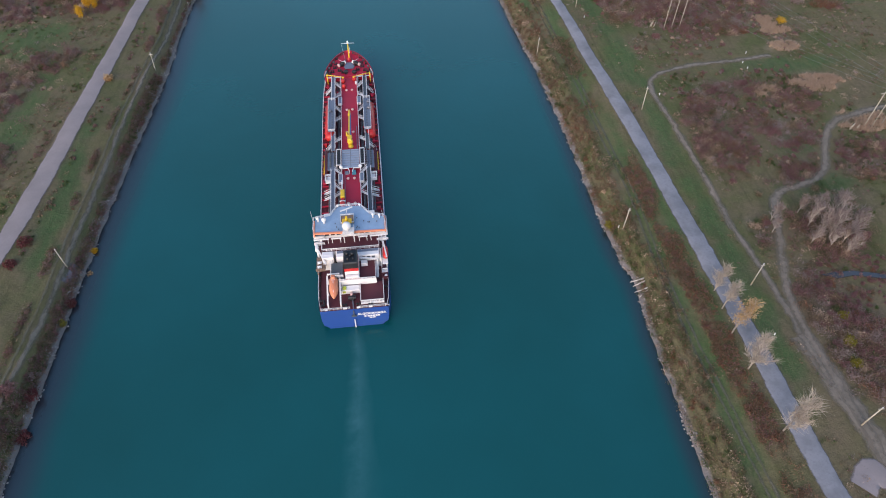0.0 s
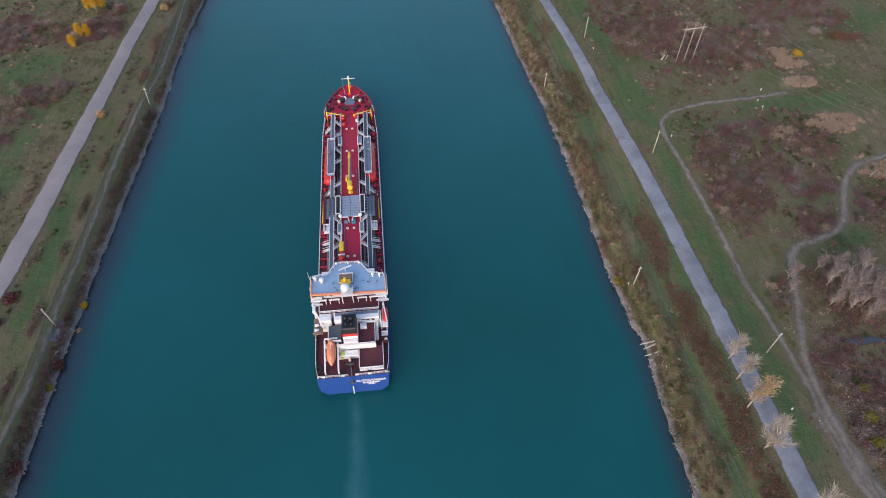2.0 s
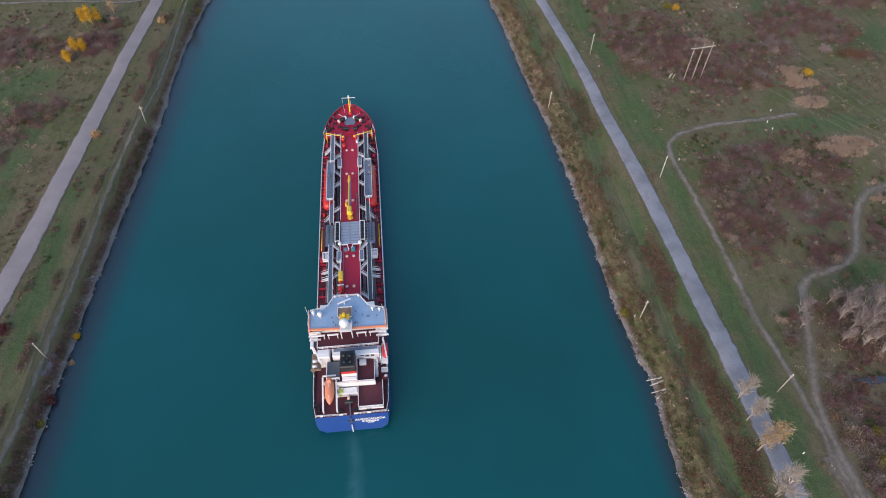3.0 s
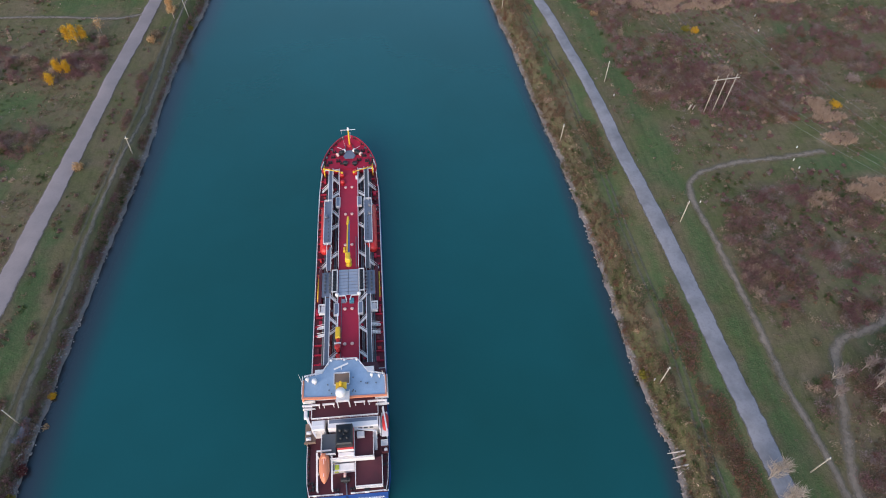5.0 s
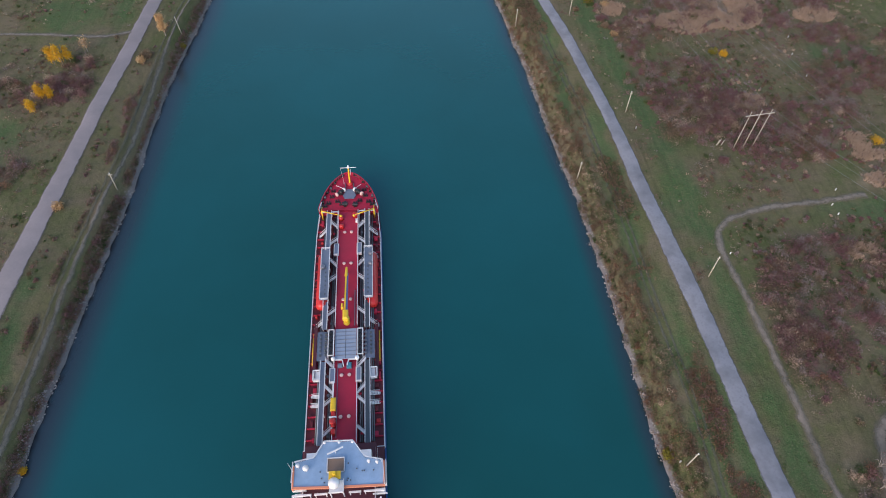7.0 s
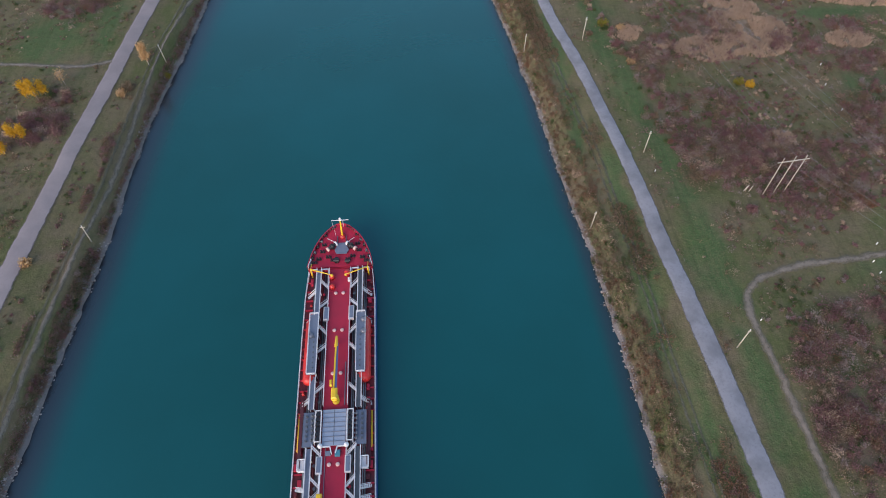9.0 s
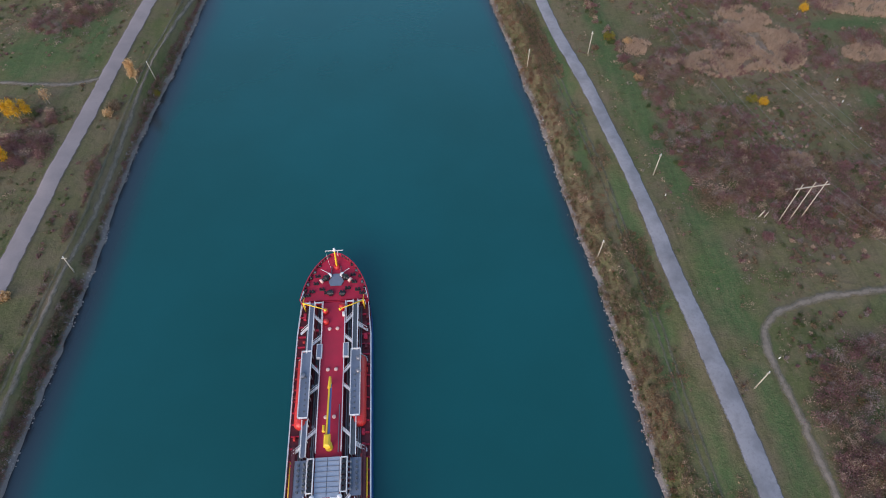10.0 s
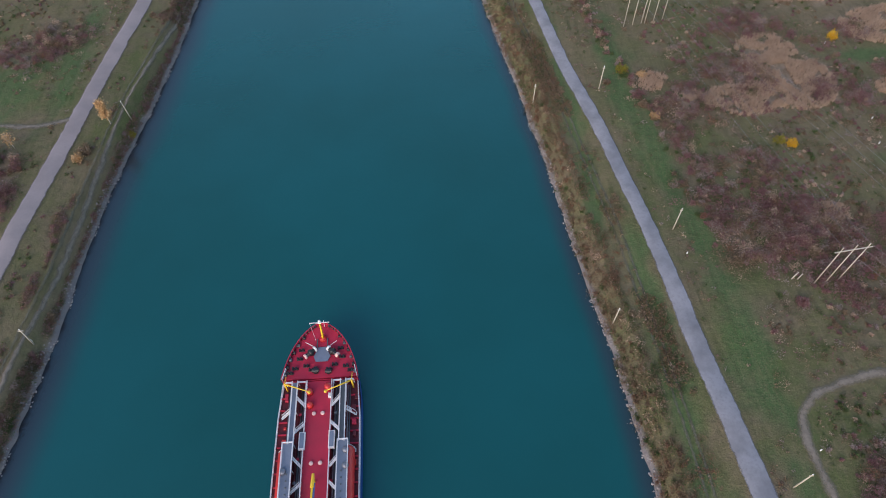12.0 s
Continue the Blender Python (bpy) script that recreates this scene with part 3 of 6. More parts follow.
# bulwarks and side rails
for sgn in (-1, 1):
    s = Shape()
    yy = [110.5 + (BOW - 110.5) * (1 - (1 - k / 22) ** 2) for k in range(23)]
    for y in yy:
        w, z = half_beam(y), deck_z(y)
        s.v += [(sgn * w, y, z), (sgn * (w + 0.15), y + 0.05, z + 1.1), (sgn * max(w - 0.05, 0), y, z + 1.1), (sgn * max(w - 0.18, 0), y, z)]
    for k in range(22):
        a = 4 * k
        s.f += [(a + j, a + (j + 1) % 4, a + 4 + (j + 1) % 4, a + 4 + j) for j in range(4)]
    part("bulwark", s, DECK, ship, "red bow bulwark with stiffeners")
    for k in range(26):
        y = 111 + 14 * (1 - (1 - k / 26) ** 2)
        w, z = half_beam(y), deck_z(y)
        part("bulwark_stay", Shape().bar((sgn * (w - 0.2), y, z), (sgn * (w - 0.2), y, z + 1.05), 0.14, 0.3), BLACK if k % 2 else STEEL, ship)
    part("gunwale_rail", Shape().rail([(sgn * 9.98, 33.3, 4.8), (sgn * 9.98, 60, 4.8), (sgn * 9.98, 88, 4.8), (sgn * 9.85, 101, 4.8), (sgn * 9.35, 110, 4.8)], 1.15, 1.5, 0.075), RAIL, ship, "white painted side rail")
    part("gunwale_rail", Shape().rail([(sgn * 9.25, 0.35, 7), (sgn * 9.75, 3, 7), (sgn * 10.0, 8, 7), (sgn * 10.0, 20, 7)], 1.05, 1.3, 0.05), RAIL, ship)
    part("gunwale_bar", Shape().prism([(sgn * 10.16, 33.2), (sgn * 10.16, 100), (sgn * 9.3, 110.3), (sgn * 9.15, 110.3), (sgn * 10.02, 100), (sgn * 10.02, 33.2)][::sgn], 4.82, 5.02), RAIL, ship)
    # transverse frames on the side decks
    for k in range(24):
        y = 36.2 + 3.05 * k
        part("deck_frame", Shape().box(min(sgn * 7.0, sgn * 9.7), max(sgn * 7.0, sgn * 9.7), y, y + 0.28, 4.82, 5.35), DECK, ship)
part("gunwale_rail", Shape().rail([(-9.2, 0.25, 7), (-1.2, 0.1, 7)], 1.05, 1.2, 0.05), RAIL, ship)
part("gunwale_rail", Shape().rail([(1.2, 0.1, 7), (9.2, 0.25, 7)], 1.05, 1.2, 0.05), RAIL, ship)

# raised trunk down the middle
trunk = part("trunk_deck", Shape().box(-3.15, 3.15, 33.2, 110.2, 4.8, 6.45, 0.08), DECK, ship, "bright red raised trunk deck")
for sgn in (-1, 1):
    for y0, y1 in ((34.5, 50.5), (55, 58), (68, 92.8), (97, 110)):
        part("trunk_rail", Shape().rail([(sgn * 3.08, y0, 6.45), (sgn * 3.08, y1, 6.45)], 1.05, 1.5, 0.085), RAIL, trunk)
    for y in (53, 95):
        c = part("hatch_coaming", Shape().box(sgn * 3.5 - 0.75, sgn * 3.5 + 0.75, y - 2.1, y + 2.1, 6.2, 7.1, 0.1), WHITE, trunk)
        part("hatch_cover", Shape().box(sgn * 3.5 - 0.5, sgn * 3.5 + 0.5, y - 1.8, y + 1.8, 7.1, 7.25, 0.06), GREY, c)
    for y in (41.4, 53, 76.8, 89.6, 101.6):
        part("deck_vent", Shape().lathe((sgn * 1.05, y, 6.45), (0, 0, 1), [(0, 0.4), (0.25, 0.4), (0.3, 0.5), (0.42, 0.5), (0.5, 0.3)], 12), PALE, trunk, "pale pink vent cap", True)
part("trunk_line", Shape().box(-2.2, -2.05, 36, 66, 6.45, 6.62), PIPE, trunk)
part("trunk_line", Shape().box(2.2, 2.4, 68, 80, 6.45, 6.75), PIPE, trunk)
for x, y, r in ((-2.3, 107, 0.8), (2.2, 108.2, 0.9), (-2.0, 103.6, 0.75)):
    part("deck_house", Shape().lathe((x, y, 6.45), (0, 0, 1), [(0, r), (1.2, r), (1.5, r * 0.6), (1.6, 0.1)], 14), REDTANK, trunk, "red deck locker with domed top", True)
part("life_ring_box", Shape().box(2.3, 3.0, 105.4, 106.6, 6.45, 7.3, 0.15), WHITE, trunk)

# pipe walkways on both sides
for sgn in (-1, 1):
    x = sgn * 5.95
    for y0, y1 in ((34, 57), (67, 76), (94, 109.8)):
        w = part("walkway", Shape().box(x - 0.62, x + 0.62, y0, y1, 7.0, 7.14), GREY if sgn < 0 else STEEL, ship, "grey grated walkway over the pipes")
        for e in (-0.66, 0.66):
            part("walkway_rail", Shape().rail([(x + e, y0, 7.1), (x + e, y1, 7.1)], 1.0, 1.6, 0.085), RAIL, w)
        for k in range(int((y1 - y0) / 4) + 1):
            for e in (-0.5, 0.5):
                part("walkway_leg", Shape().bar((x + e, y0 + 0.3 + 4 * k, 4.8), (x + e, y0 + 0.3 + 4 * k, 7.0), 0.16, 0.16), RAIL, w)
    for k, (px, pz, r) in enumerate(((3.9, 5.4, 0.2), (4.4, 5.4, 0.24), (4.95, 5.6, 0.16), (6.9, 5.5, 0.17), (7.4, 5.4, 0.22))):
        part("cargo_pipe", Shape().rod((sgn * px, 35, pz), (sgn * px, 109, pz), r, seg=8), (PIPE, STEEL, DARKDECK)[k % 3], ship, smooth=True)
    for k in range(17):
        y = 37 + 4.3 * k
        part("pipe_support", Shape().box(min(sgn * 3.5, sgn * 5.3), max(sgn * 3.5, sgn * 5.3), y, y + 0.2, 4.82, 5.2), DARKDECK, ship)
    for y, d in ((104.2, 1), (98.5, -1), (89.5, 1), (84.5, -1), (73, -1), (56, 1), (48.5, 1), (46, -1), (38, -1)):
        s = Shape()
        a, c = Vector((sgn * 5.4, y + d * 1.5, 7.1)), Vector((sgn * 3.3, y - d * 0.6, 6.6))
        side = Vector((0.0, 0.33, 0))
        for k in range(7):
            p = a.lerp(c, k / 6)
            s.bar(p - side, p + side, 0.3, 0.06)
        for e in (-1, 1):
            s.bar(a + side * e, c + side * e, 0.1, 0.2)
            s.bar(a + side * e + Vector((0, 0, 0.9)), c + side * e + Vector((0, 0, 0.9)), 0.09, 0.09)
        part("ladder", s, RAIL, ship, "white steel access ladder")
    for y, d in ((102.5, 1), (93.5, 1), (69.5, 1), (47.2, -1), (44.6, -1)):
        s = Shape()
        a, c = Vector((sgn * 6.6, y, 7.0)), Vector((sgn * 9.0, y - d * 0.9, 5.0))
        side = Vector((0, 0.4, 0))
        for k in range(7):
            p = a.lerp(c, k / 6)
            s.bar(p - side, p + side, 0.28, 0.06)
        for e in (-1, 1):
            s.bar(a + side * e, c + side * e, 0.1, 0.2)
            s.bar(a + side * e + Vector((0, 0, 0.9)), c + side * e + Vector((0, 0, 0.9)), 0.09, 0.09)
        part("ladder", s, RAIL, ship)
    # red pressure tanks under grey platforms
    cx = sgn * 6.9
    prof = [(0, 0.15), (0.15, 0.8), (0.5, 1.35), (1.1, 1.72), (18.2, 1.72), (18.8, 1.35), (19.2, 0.7), (19.3, 0.15)]
    tank = part("deck_tank", Shape().lathe((cx + sgn * 0.35, 74.2, 6.0), (0, 1, 0), prof, 20), REDTANK, ship, "long red cylindrical deck tank with domed ends", True)
    for y in (78, 84, 90):
        part("tank_saddle", Shape().box(cx - 1.3 + sgn * 0.35, cx + 1.3 + sgn * 0.35, y - 0.3, y + 0.3, 4.82, 5.6), DECK, tank)
    x0, x1 = sorted((sgn * 5.15, sgn * 7.6))
    plat = part("tank_platform", Shape().box(x0, x1, 76.2, 94.2, 7.95, 8.1), GREY, ship, "grey plated platform above the deck tank")
    part("platform_rail", Shape().rail([(x0, 76.2, 8.1), (x1, 76.2, 8.1), (x1, 94.2, 8.1), (x0, 94.2, 8.1), (x0, 76.2, 8.1)], 0.95, 1.5, 0.075), RAIL, plat)
    for y in (76.5, 82, 88, 93.9):
        for xx in (x0 + 0.1, x1 - 0.1):
            part("platform_leg", Shape().bar((xx, y, 4.8), (xx, y, 7.95), 0.18, 0.18), RAIL, plat)
    for y in (88.2, 91.8) if sgn > 0 else (87.6,):
        part("tank_dome", Shape().lathe((sgn * 7.1, y, 8.1), (0, 0, 1), [(0, 0.75), (0.5, 0.75), (0.75, 0.5), (0.85, 0.1)], 14), PIPE, plat, "grey tank dome", True)
    for k in range(7):
        part("platform_valve", Shape().lathe((sgn * 6.2, 78 + 1.5 * k, 8.1), (0, 0, 1), [(0, 0.14), (0.3, 0.14), (0.4, 0.22), (0.5, 0.05)], 8), STEEL, plat)
    # clutter on the side decks
    rnd = random.Random(5 + sgn)
    for k in range(22):
        y = 36 + 3.3 * k + rnd.uniform(-0.6, 0.6)
        if 73 < y < 94 and rnd.random() < 0.7:
            continue
        w, l, h = rnd.uniform(0.5, 1.3), rnd.uniform(0.6, 2.0), rnd.uniform(0.4, 1.2)
        xx = sgn * rnd.uniform(7.9, 9.2)
        part("deck_fitting", Shape().box(xx - w / 2, xx + w / 2, y, y + l, 4.82, 4.82 + h, 0.1), rnd.choice((DECK, REDTANK, DARKDECK, DECK)), ship)
    for k in range(13):
        y = 37 + 5.4 * k
        part("tank_valve", Shape().lathe((sgn * rnd.uniform(3.6, 5.0), y, 4.82), (0, 0, 1), [(0, 0.3), (1.1, 0.25), (1.2, 0.42), (1.3, 0.1)], 10), rnd.choice((STEEL, PIPE, DECK)), ship)
    # yellow stores booms by the forecastle
    boom = part("hose_boom_post", Shape().rod((sgn * 8.2, 108.6, 4.8), (sgn * 8.2, 108.6, 9.4), 0.22), YELLOW, ship, "yellow boom post", True)
    part("hose_boom_arm", Shape().rod((sgn * 8.2, 108.6, 9.2), (sgn * 1.9, 106.0, 9.6), 0.2, 0.12), YELLOW, boom, "", True)
    part("hose_boom_stay", Shape().rod((sgn * 8.2, 111, 8.2), (sgn * 8.2, 108.6, 9.3), 0.1), YELLOW, boom)
    part("boom_hook", Shape().lathe((sgn * 2.0, 106.0, 9.1), (0, 0, 1), [(0, 0.1), (0.2, 0.4), (0.5, 0.4), (0.7, 0.1)], 8), YELLOW, boom)
    for x0, x1 in ((sgn * 6.7, sgn * 8.4), (sgn * 3.4, sgn * 5.4)):
        part("walkway_frame", Shape().bar((x0, 109.9, 7.0), (x1, 109.9, 7.0), 0.35, 0.2).bar((x0, 109.9, 4.8), (x0, 109.9, 7.0), 0.2, 0.2).bar((x1, 109.9, 4.8), (x1, 109.9, 7.0), 0.2, 0.2).bar((x0, 109.9, 7.0), (x0, 104, 7.0), 0.14, 0.14), RAIL, ship)

# manifold amidships
PLATE = surface("pale_blue_grey_plate_paint", (0.27, 0.31, 0.39), 0.6, worn=(0.19, 0.215, 0.26))
man = part("manifold_platform", Shape().box(-2.9, 2.9, 57.4, 66.6, 7.4, 7.6, 0.05), PLATE, ship, "blue-grey manifold platform")
for sgn in (-1, 1):
    x0, x1 = sorted((sgn * 5.2, sgn * 7.9))
    part("drip_tray", Shape().box(x0, x1, 57.6, 66.4, 6.6, 6.85, 0.05), GREY, man, "grey drip tray")
    part("manifold_rack", Shape().rail([(sgn * 3.3, 58, 6.45), (sgn * 3.3, 66.5, 6.45)], 1.4, 1.2, 0.1).rail([(sgn * 4.7, 58, 6.45), (sgn * 4.7, 66.5, 6.45)], 1.4, 1.2, 0.1), WHITE if sgn < 0 else RAIL, man, "white manifold pipe rack")
    for k in range(6):
        y = 59 + 1.25 * k
        p = part("manifold_pipe", Shape().rod((sgn * 3.4, y, 7.7), (sgn * 5.6, y, 7.5), 0.24).rod((sgn * 5.4, y, 7.5), (sgn * 5.7, y, 7.5), 0.42), STEEL if sgn < 0 else PIPE, man, "", True)
        part("manifold_valve", Shape().lathe((sgn * 4.0, y, 7.8), (0, 0, 1), [(0, 0.35), (0.3, 0.35), (0.45, 0.5), (0.55, 0.5), (0.6, 0.1)], 12), BLACK, p)
        part("manifold_flange", Shape().rod((sgn * 6.9, y, 7.0), (sgn * 6.9, y, 7.5), 0.3), STEEL, man)
    part("fender_bar", Shape().rod((sgn * 9.15, 57, 5.6), (sgn * 9.15, 66.5, 5.6), 0.19).rod((sgn * 9.15, 57, 4.8), (sgn * 9.15, 57, 5.6), 0.12).rod((sgn * 9.15, 66.5, 4.8), (sgn * 9.15, 66.5, 5.6), 0.12), YELLOW, man, "yellow safety bar", True)
    part("vent_head", Shape().ball((sgn * 3.2, 57.2, 8.2), 0.62).rod((sgn * 3.2, 57.2, 6.4), (sgn * 3.2, 57.2, 8.0), 0.25), WHITE, man, "white vent head", True)
    part("manifold_walk", Shape().box(*sorted((sgn * 8.1, sgn * 8.9)), 52.5, 69.5, 6.2, 6.3).rail([(sgn * 8.05, 52.5, 6.3), (sgn * 8.05, 69.5, 6.3)], 1.0, 1.6, 0.06), MAROON, man)
    part("sample_box", Shape().box(sgn * 7.6 - 0.9, sgn * 7.6 + 0.9, 51.6, 54.4, 6.4, 6.9, 0.1).rail([(sgn * 7.6 - 0.9, 51.6, 6.9), (sgn * 7.6 + 0.9, 51.6, 6.9), (sgn * 7.6 + 0.9, 54.4, 6.9), (sgn * 7.6 - 0.9, 54.4, 6.9), (sgn * 7.6 - 0.9, 51.6, 6.9)], 0.9, 1, 0.09), RAIL, man)
    part("manifold_frame", Shape().bar((sgn * 2.9, 57.2, 7.5), (sgn * 0.9, 57.2, 7.5), 0.3, 0.3).bar((sgn * 0.9, 57.2, 7.5), (sgn * 0.5, 55.6, 7.5), 0.25, 0.25).bar((sgn * 0.5, 55.6, 6.45), (sgn * 0.5, 55.6, 7.6), 0.2, 0.2), RAIL, man)
for x0, x1 in ((-4.7, -3.2), (3.2, 4.7)):
    for a, c in (((x0, 58.3), (x1, 58.3)), ((x1, 58.3), (x1, 66.2)), ((x1, 66.2), (x0, 66.2)), ((x0, 66.2), (x0, 58.3))):
        part("rack_bar", Shape().bar((*a, 8.2), (*c, 8.2), 0.2, 0.22), WHITE, man)
for k in range(7):
    part("manifold_line", Shape().rod((-2.8, 58.4 + 1.2 * k, 7.72), (2.8, 58.4 + 1.2 * k, 7.66), 0.06, seg=6), PIPE, man)
part("manifold_seam", Shape().box(-0.06, 0.06, 57.5, 66.5, 7.6, 7.68), STEEL, man)
part("deck_box", Shape().box(0.3, 1.6, 54.9, 56.4, 6.45, 7.4, 0.1), surface("teal_box_paint", (0.05, 0.2, 0.26), 0.5), ship, "teal deck box")
part("deck_box", Shape().box(-2.0, -0.8, 55.2, 56.3, 6.45, 7.2, 0.1), GREY, ship)

# hose crane amidships, boom laid forward
crane = part("hose_crane", Shape().lathe((0.1, 69.2, 6.45), (0, 0, 1), [(0, 0.95), (0.3, 0.95), (0.35, 0.7), (2.0, 0.65), (2.1, 1.0), (2.6, 1.0), (2.7, 0.6)], 16), YELLOW, ship, "yellow hose-handling deck crane", True)
part("crane_house", Shape().box(-0.75, 0.75, 68.4, 71.4, 9.0, 10.2, 0.35).box(-1.3, -0.7, 72.2, 73.8, 8.7, 9.7, 0.2), YELLOW, crane)
part("crane_boom", Shape().bar((-0.22, 70, 9.6), (-0.02, 86, 8.9), 0.42, 0.5).rod((-0.02, 83.5, 8.9), (-0.02, 86.6, 8.85), 0.55, 0.3), YELLOW, crane)
part("crane_jib", Shape().bar((0.34, 71, 9.5), (0.3, 84.5, 8.9), 0.5, 0.4), surface("blue_grey_ram_paint", (0.07, 0.10, 0.24), 0.4), crane, "blue-grey hydraulic ram")
part("boom_rest", Shape().bar((0.0, 85.4, 6.45), (0.0, 85.4, 8.7), 0.35, 0.35), YELLOW, crane)

# provisions crane near the accommodation
pc = part("provision_crane", Shape().lathe((-2.75, 39.4, 6.45), (0, 0, 1), [(0, 0.7), (2.2, 0.6), (2.3, 0.85), (2.9, 0.8), (3.0, 0.3)], 14), REDTANK, ship, "small red and yellow deck crane", True)
part("crane_head", Shape().box(-3.4, -2.1, 42.3, 45.8, 8.3, 9.2, 0.25), YELLOW, pc, "yellow crane head")
part("crane_neck", Shape().box(-3.2, -2.3, 38.2, 42.3, 8.2, 8.8, 0.2).box(-3.3, -2.2, 36.6, 38.0, 6.45, 7.9, 0.2), REDTANK, pc)
part("crane_cross", Shape().bar((-3.7, 40.6, 8.9), (-1.8, 40.6, 8.9), 0.35, 0.3), WHITE, pc)
part("crane_jib", Shape().bar((-2.9, 45.8, 8.7), (-2.9, 50.5, 8.5), 0.35, 0.35), WHITE, pc)

# forecastle: windlasses, bollards, mast
part("windlass_bed", Shape().prism([(-1.3, 115.2), (1.7, 115.2), (2.4, 116.6), (1.2, 119.2), (-0.7, 119.2), (-1.9, 116.6)], 6.9, 7.15), GREY, ship, "blue-grey anchor windlass bed")
for sgn in (-1, 1):
    a = Vector((0.25 + sgn * 1.7, 118.4, 7.9))
    c = Vector((0.25 + sgn * 4.0, 116.4, 7.9))
    d = (c - a).normalized()
    wl = part("windlass", Shape().rod(a, c, 0.5, seg=14).rod(a.lerp(c, 0.35), a.lerp(c, 0.6), 0.85, seg=14).box(a.x - 0.6 + d.x * 1.4, a.x + 0.6 + d.x * 1.4, 116.9, 118.3, 7.0, 7.9, 0.1), BLACK, ship, "black anchor windlass", True)
    for p in (a, c):
        part("warping_drum", Shape().rod(p - d * 0.25, p + d * 0.3, 0.66, 0.7, seg=16), PALE if p is c else WHITE, wl, "cream warping drum", True)
    part("anchor_chain", Shape().bar(a + Vector((-sgn * 0.4, 0.2, -0.6)), Vector((sgn * 1.3 + 0.2, 121.5, 7.4)), 0.22, 0.2), STEEL, wl)
    part("mooring_rope", Shape().rod((sgn * 1.6 + 0.2, 119.0, 7.5), (sgn * 4.0, 120.4, 7.9), 0.07), WHITE, wl)
    for x, y in ((3.6, 114.2), (5.4, 116.2), (6.4, 113.6), (7.6, 112.4), (5.0, 118.6), (2.2, 113.0)):
        b_ = Shape()
        for k in (-0.4, 0.4):
            b_.lathe((sgn * x + k, y, 7.0 - 0.2), (0, 0, 1), [(0, 0.22), (0.85, 0.22), (0.9, 0.3), (1.0, 0.26)], 10)
        b_.box(sgn * x - 0.8, sgn * x + 0.8, y - 0.3, y + 0.3, 6.7, 6.95, 0.05)
        part("bollard", b_, BLACK, ship, "black double bollard")
    for k in range(6):
        y = 112 + 2.0 * k
        w = half_beam(y) - 0.5
        part("fairlead", Shape().box(sgn * w - 0.35, sgn * w + 0.35, y - 0.35, y + 0.35, 6.65, 7.6, 0.15), BLACK if k % 2 else STEEL, ship)
    part("forecastle_ladder", Shape().rail([(sgn * 9.3, 110.6, 6.6), (sgn * 8.6, 113.5, 6.6)], 1.2, 1.2, 0.09), RAIL, ship)
part("mooring_winch", Shape().rod((-2.0, 112.6, 7.5), (-0.3, 112.6, 7.5), 0.55, seg=12).box(-1.6, -0.7, 112.0, 113.6, 6.7, 7.8, 0.1), BLACK, ship)
part("mooring_winch", Shape().rod((1.3, 112.2, 7.5), (2.9, 112.2, 7.5), 0.5, seg=12).box(1.7, 2.5, 111.7, 113.0, 6.7, 7.7, 0.1), BLACK, ship)
mast = part("foremast", Shape().rod((0.35, 121.6, 7.2), (0.4, 122.8, 13.6), 0.36, 0.2, 12), YELLOW, ship, "yellow foremast with a white crosstree", True)
part("mast_ladder", Shape().bar((0.35, 121.1, 7.2), (0.4, 122.4, 13.2), 0.3, 0.08), YELLOW, mast)
part("mast_foot", Shape().lathe((0.35, 121.5, 7.0), (0, 0, 1), [(0, 0.9), (0.5, 0.9), (1.0, 0.55)], 12), REDTANK, mast)
part("crosstree", Shape().bar((-2.2, 122.8, 13.5), (2.9, 122.8, 13.5), 0.14, 0.14).box(0.0, 0.8, 122.5, 123.1, 13.5, 13.8, 0.1), WHITE, mast, "white crosstree")
part("mast_light", Shape().lathe((0.4, 122.8, 13.9), (0, 0, 1), [(0, 0.3), (0.5, 0.3), (0.7, 0.15)], 10), WHITE, mast)
part("mast_stay", Shape().rod((-2.1, 122.8, 13.5), (-1.4, 120.8, 8), 0.025), RAIL, mast)
part("jackstaff", Shape().rod((0.6, 125.0, 7.6), (0.7, 125.3, 10.2), 0.08), RAIL, ship)

# ---- the tanker's aft superstructure ----
def tier(name, x0, x1, y0, y1, z0, z1, top, label="", win=True):
    """A white house block with its own deck on top and windows in its walls."""
    h = part(name, Shape().box(x0, x1, y0, y1, z0, z1 - 0.12, 0.0), WHITE, ship, label)
    part("deck_plate", Shape().box(x0 - 0.15, x1 + 0.15, y0 - 0.15, y1 + 0.15, z1 - 0.12, z1), top, h)
    if win:
        k = max(2, int((x1 - x0) / 1.8))
        for i in range(k):
            xx = x0 + (x1 - x0) * (i + 0.5) / k
            part("window", Shape().box(xx - 0.3, xx + 0.3, y0 - 0.05, y0 + 0.05, z0 + 1.1, z0 + 1.9), GLASS, h)
    return h


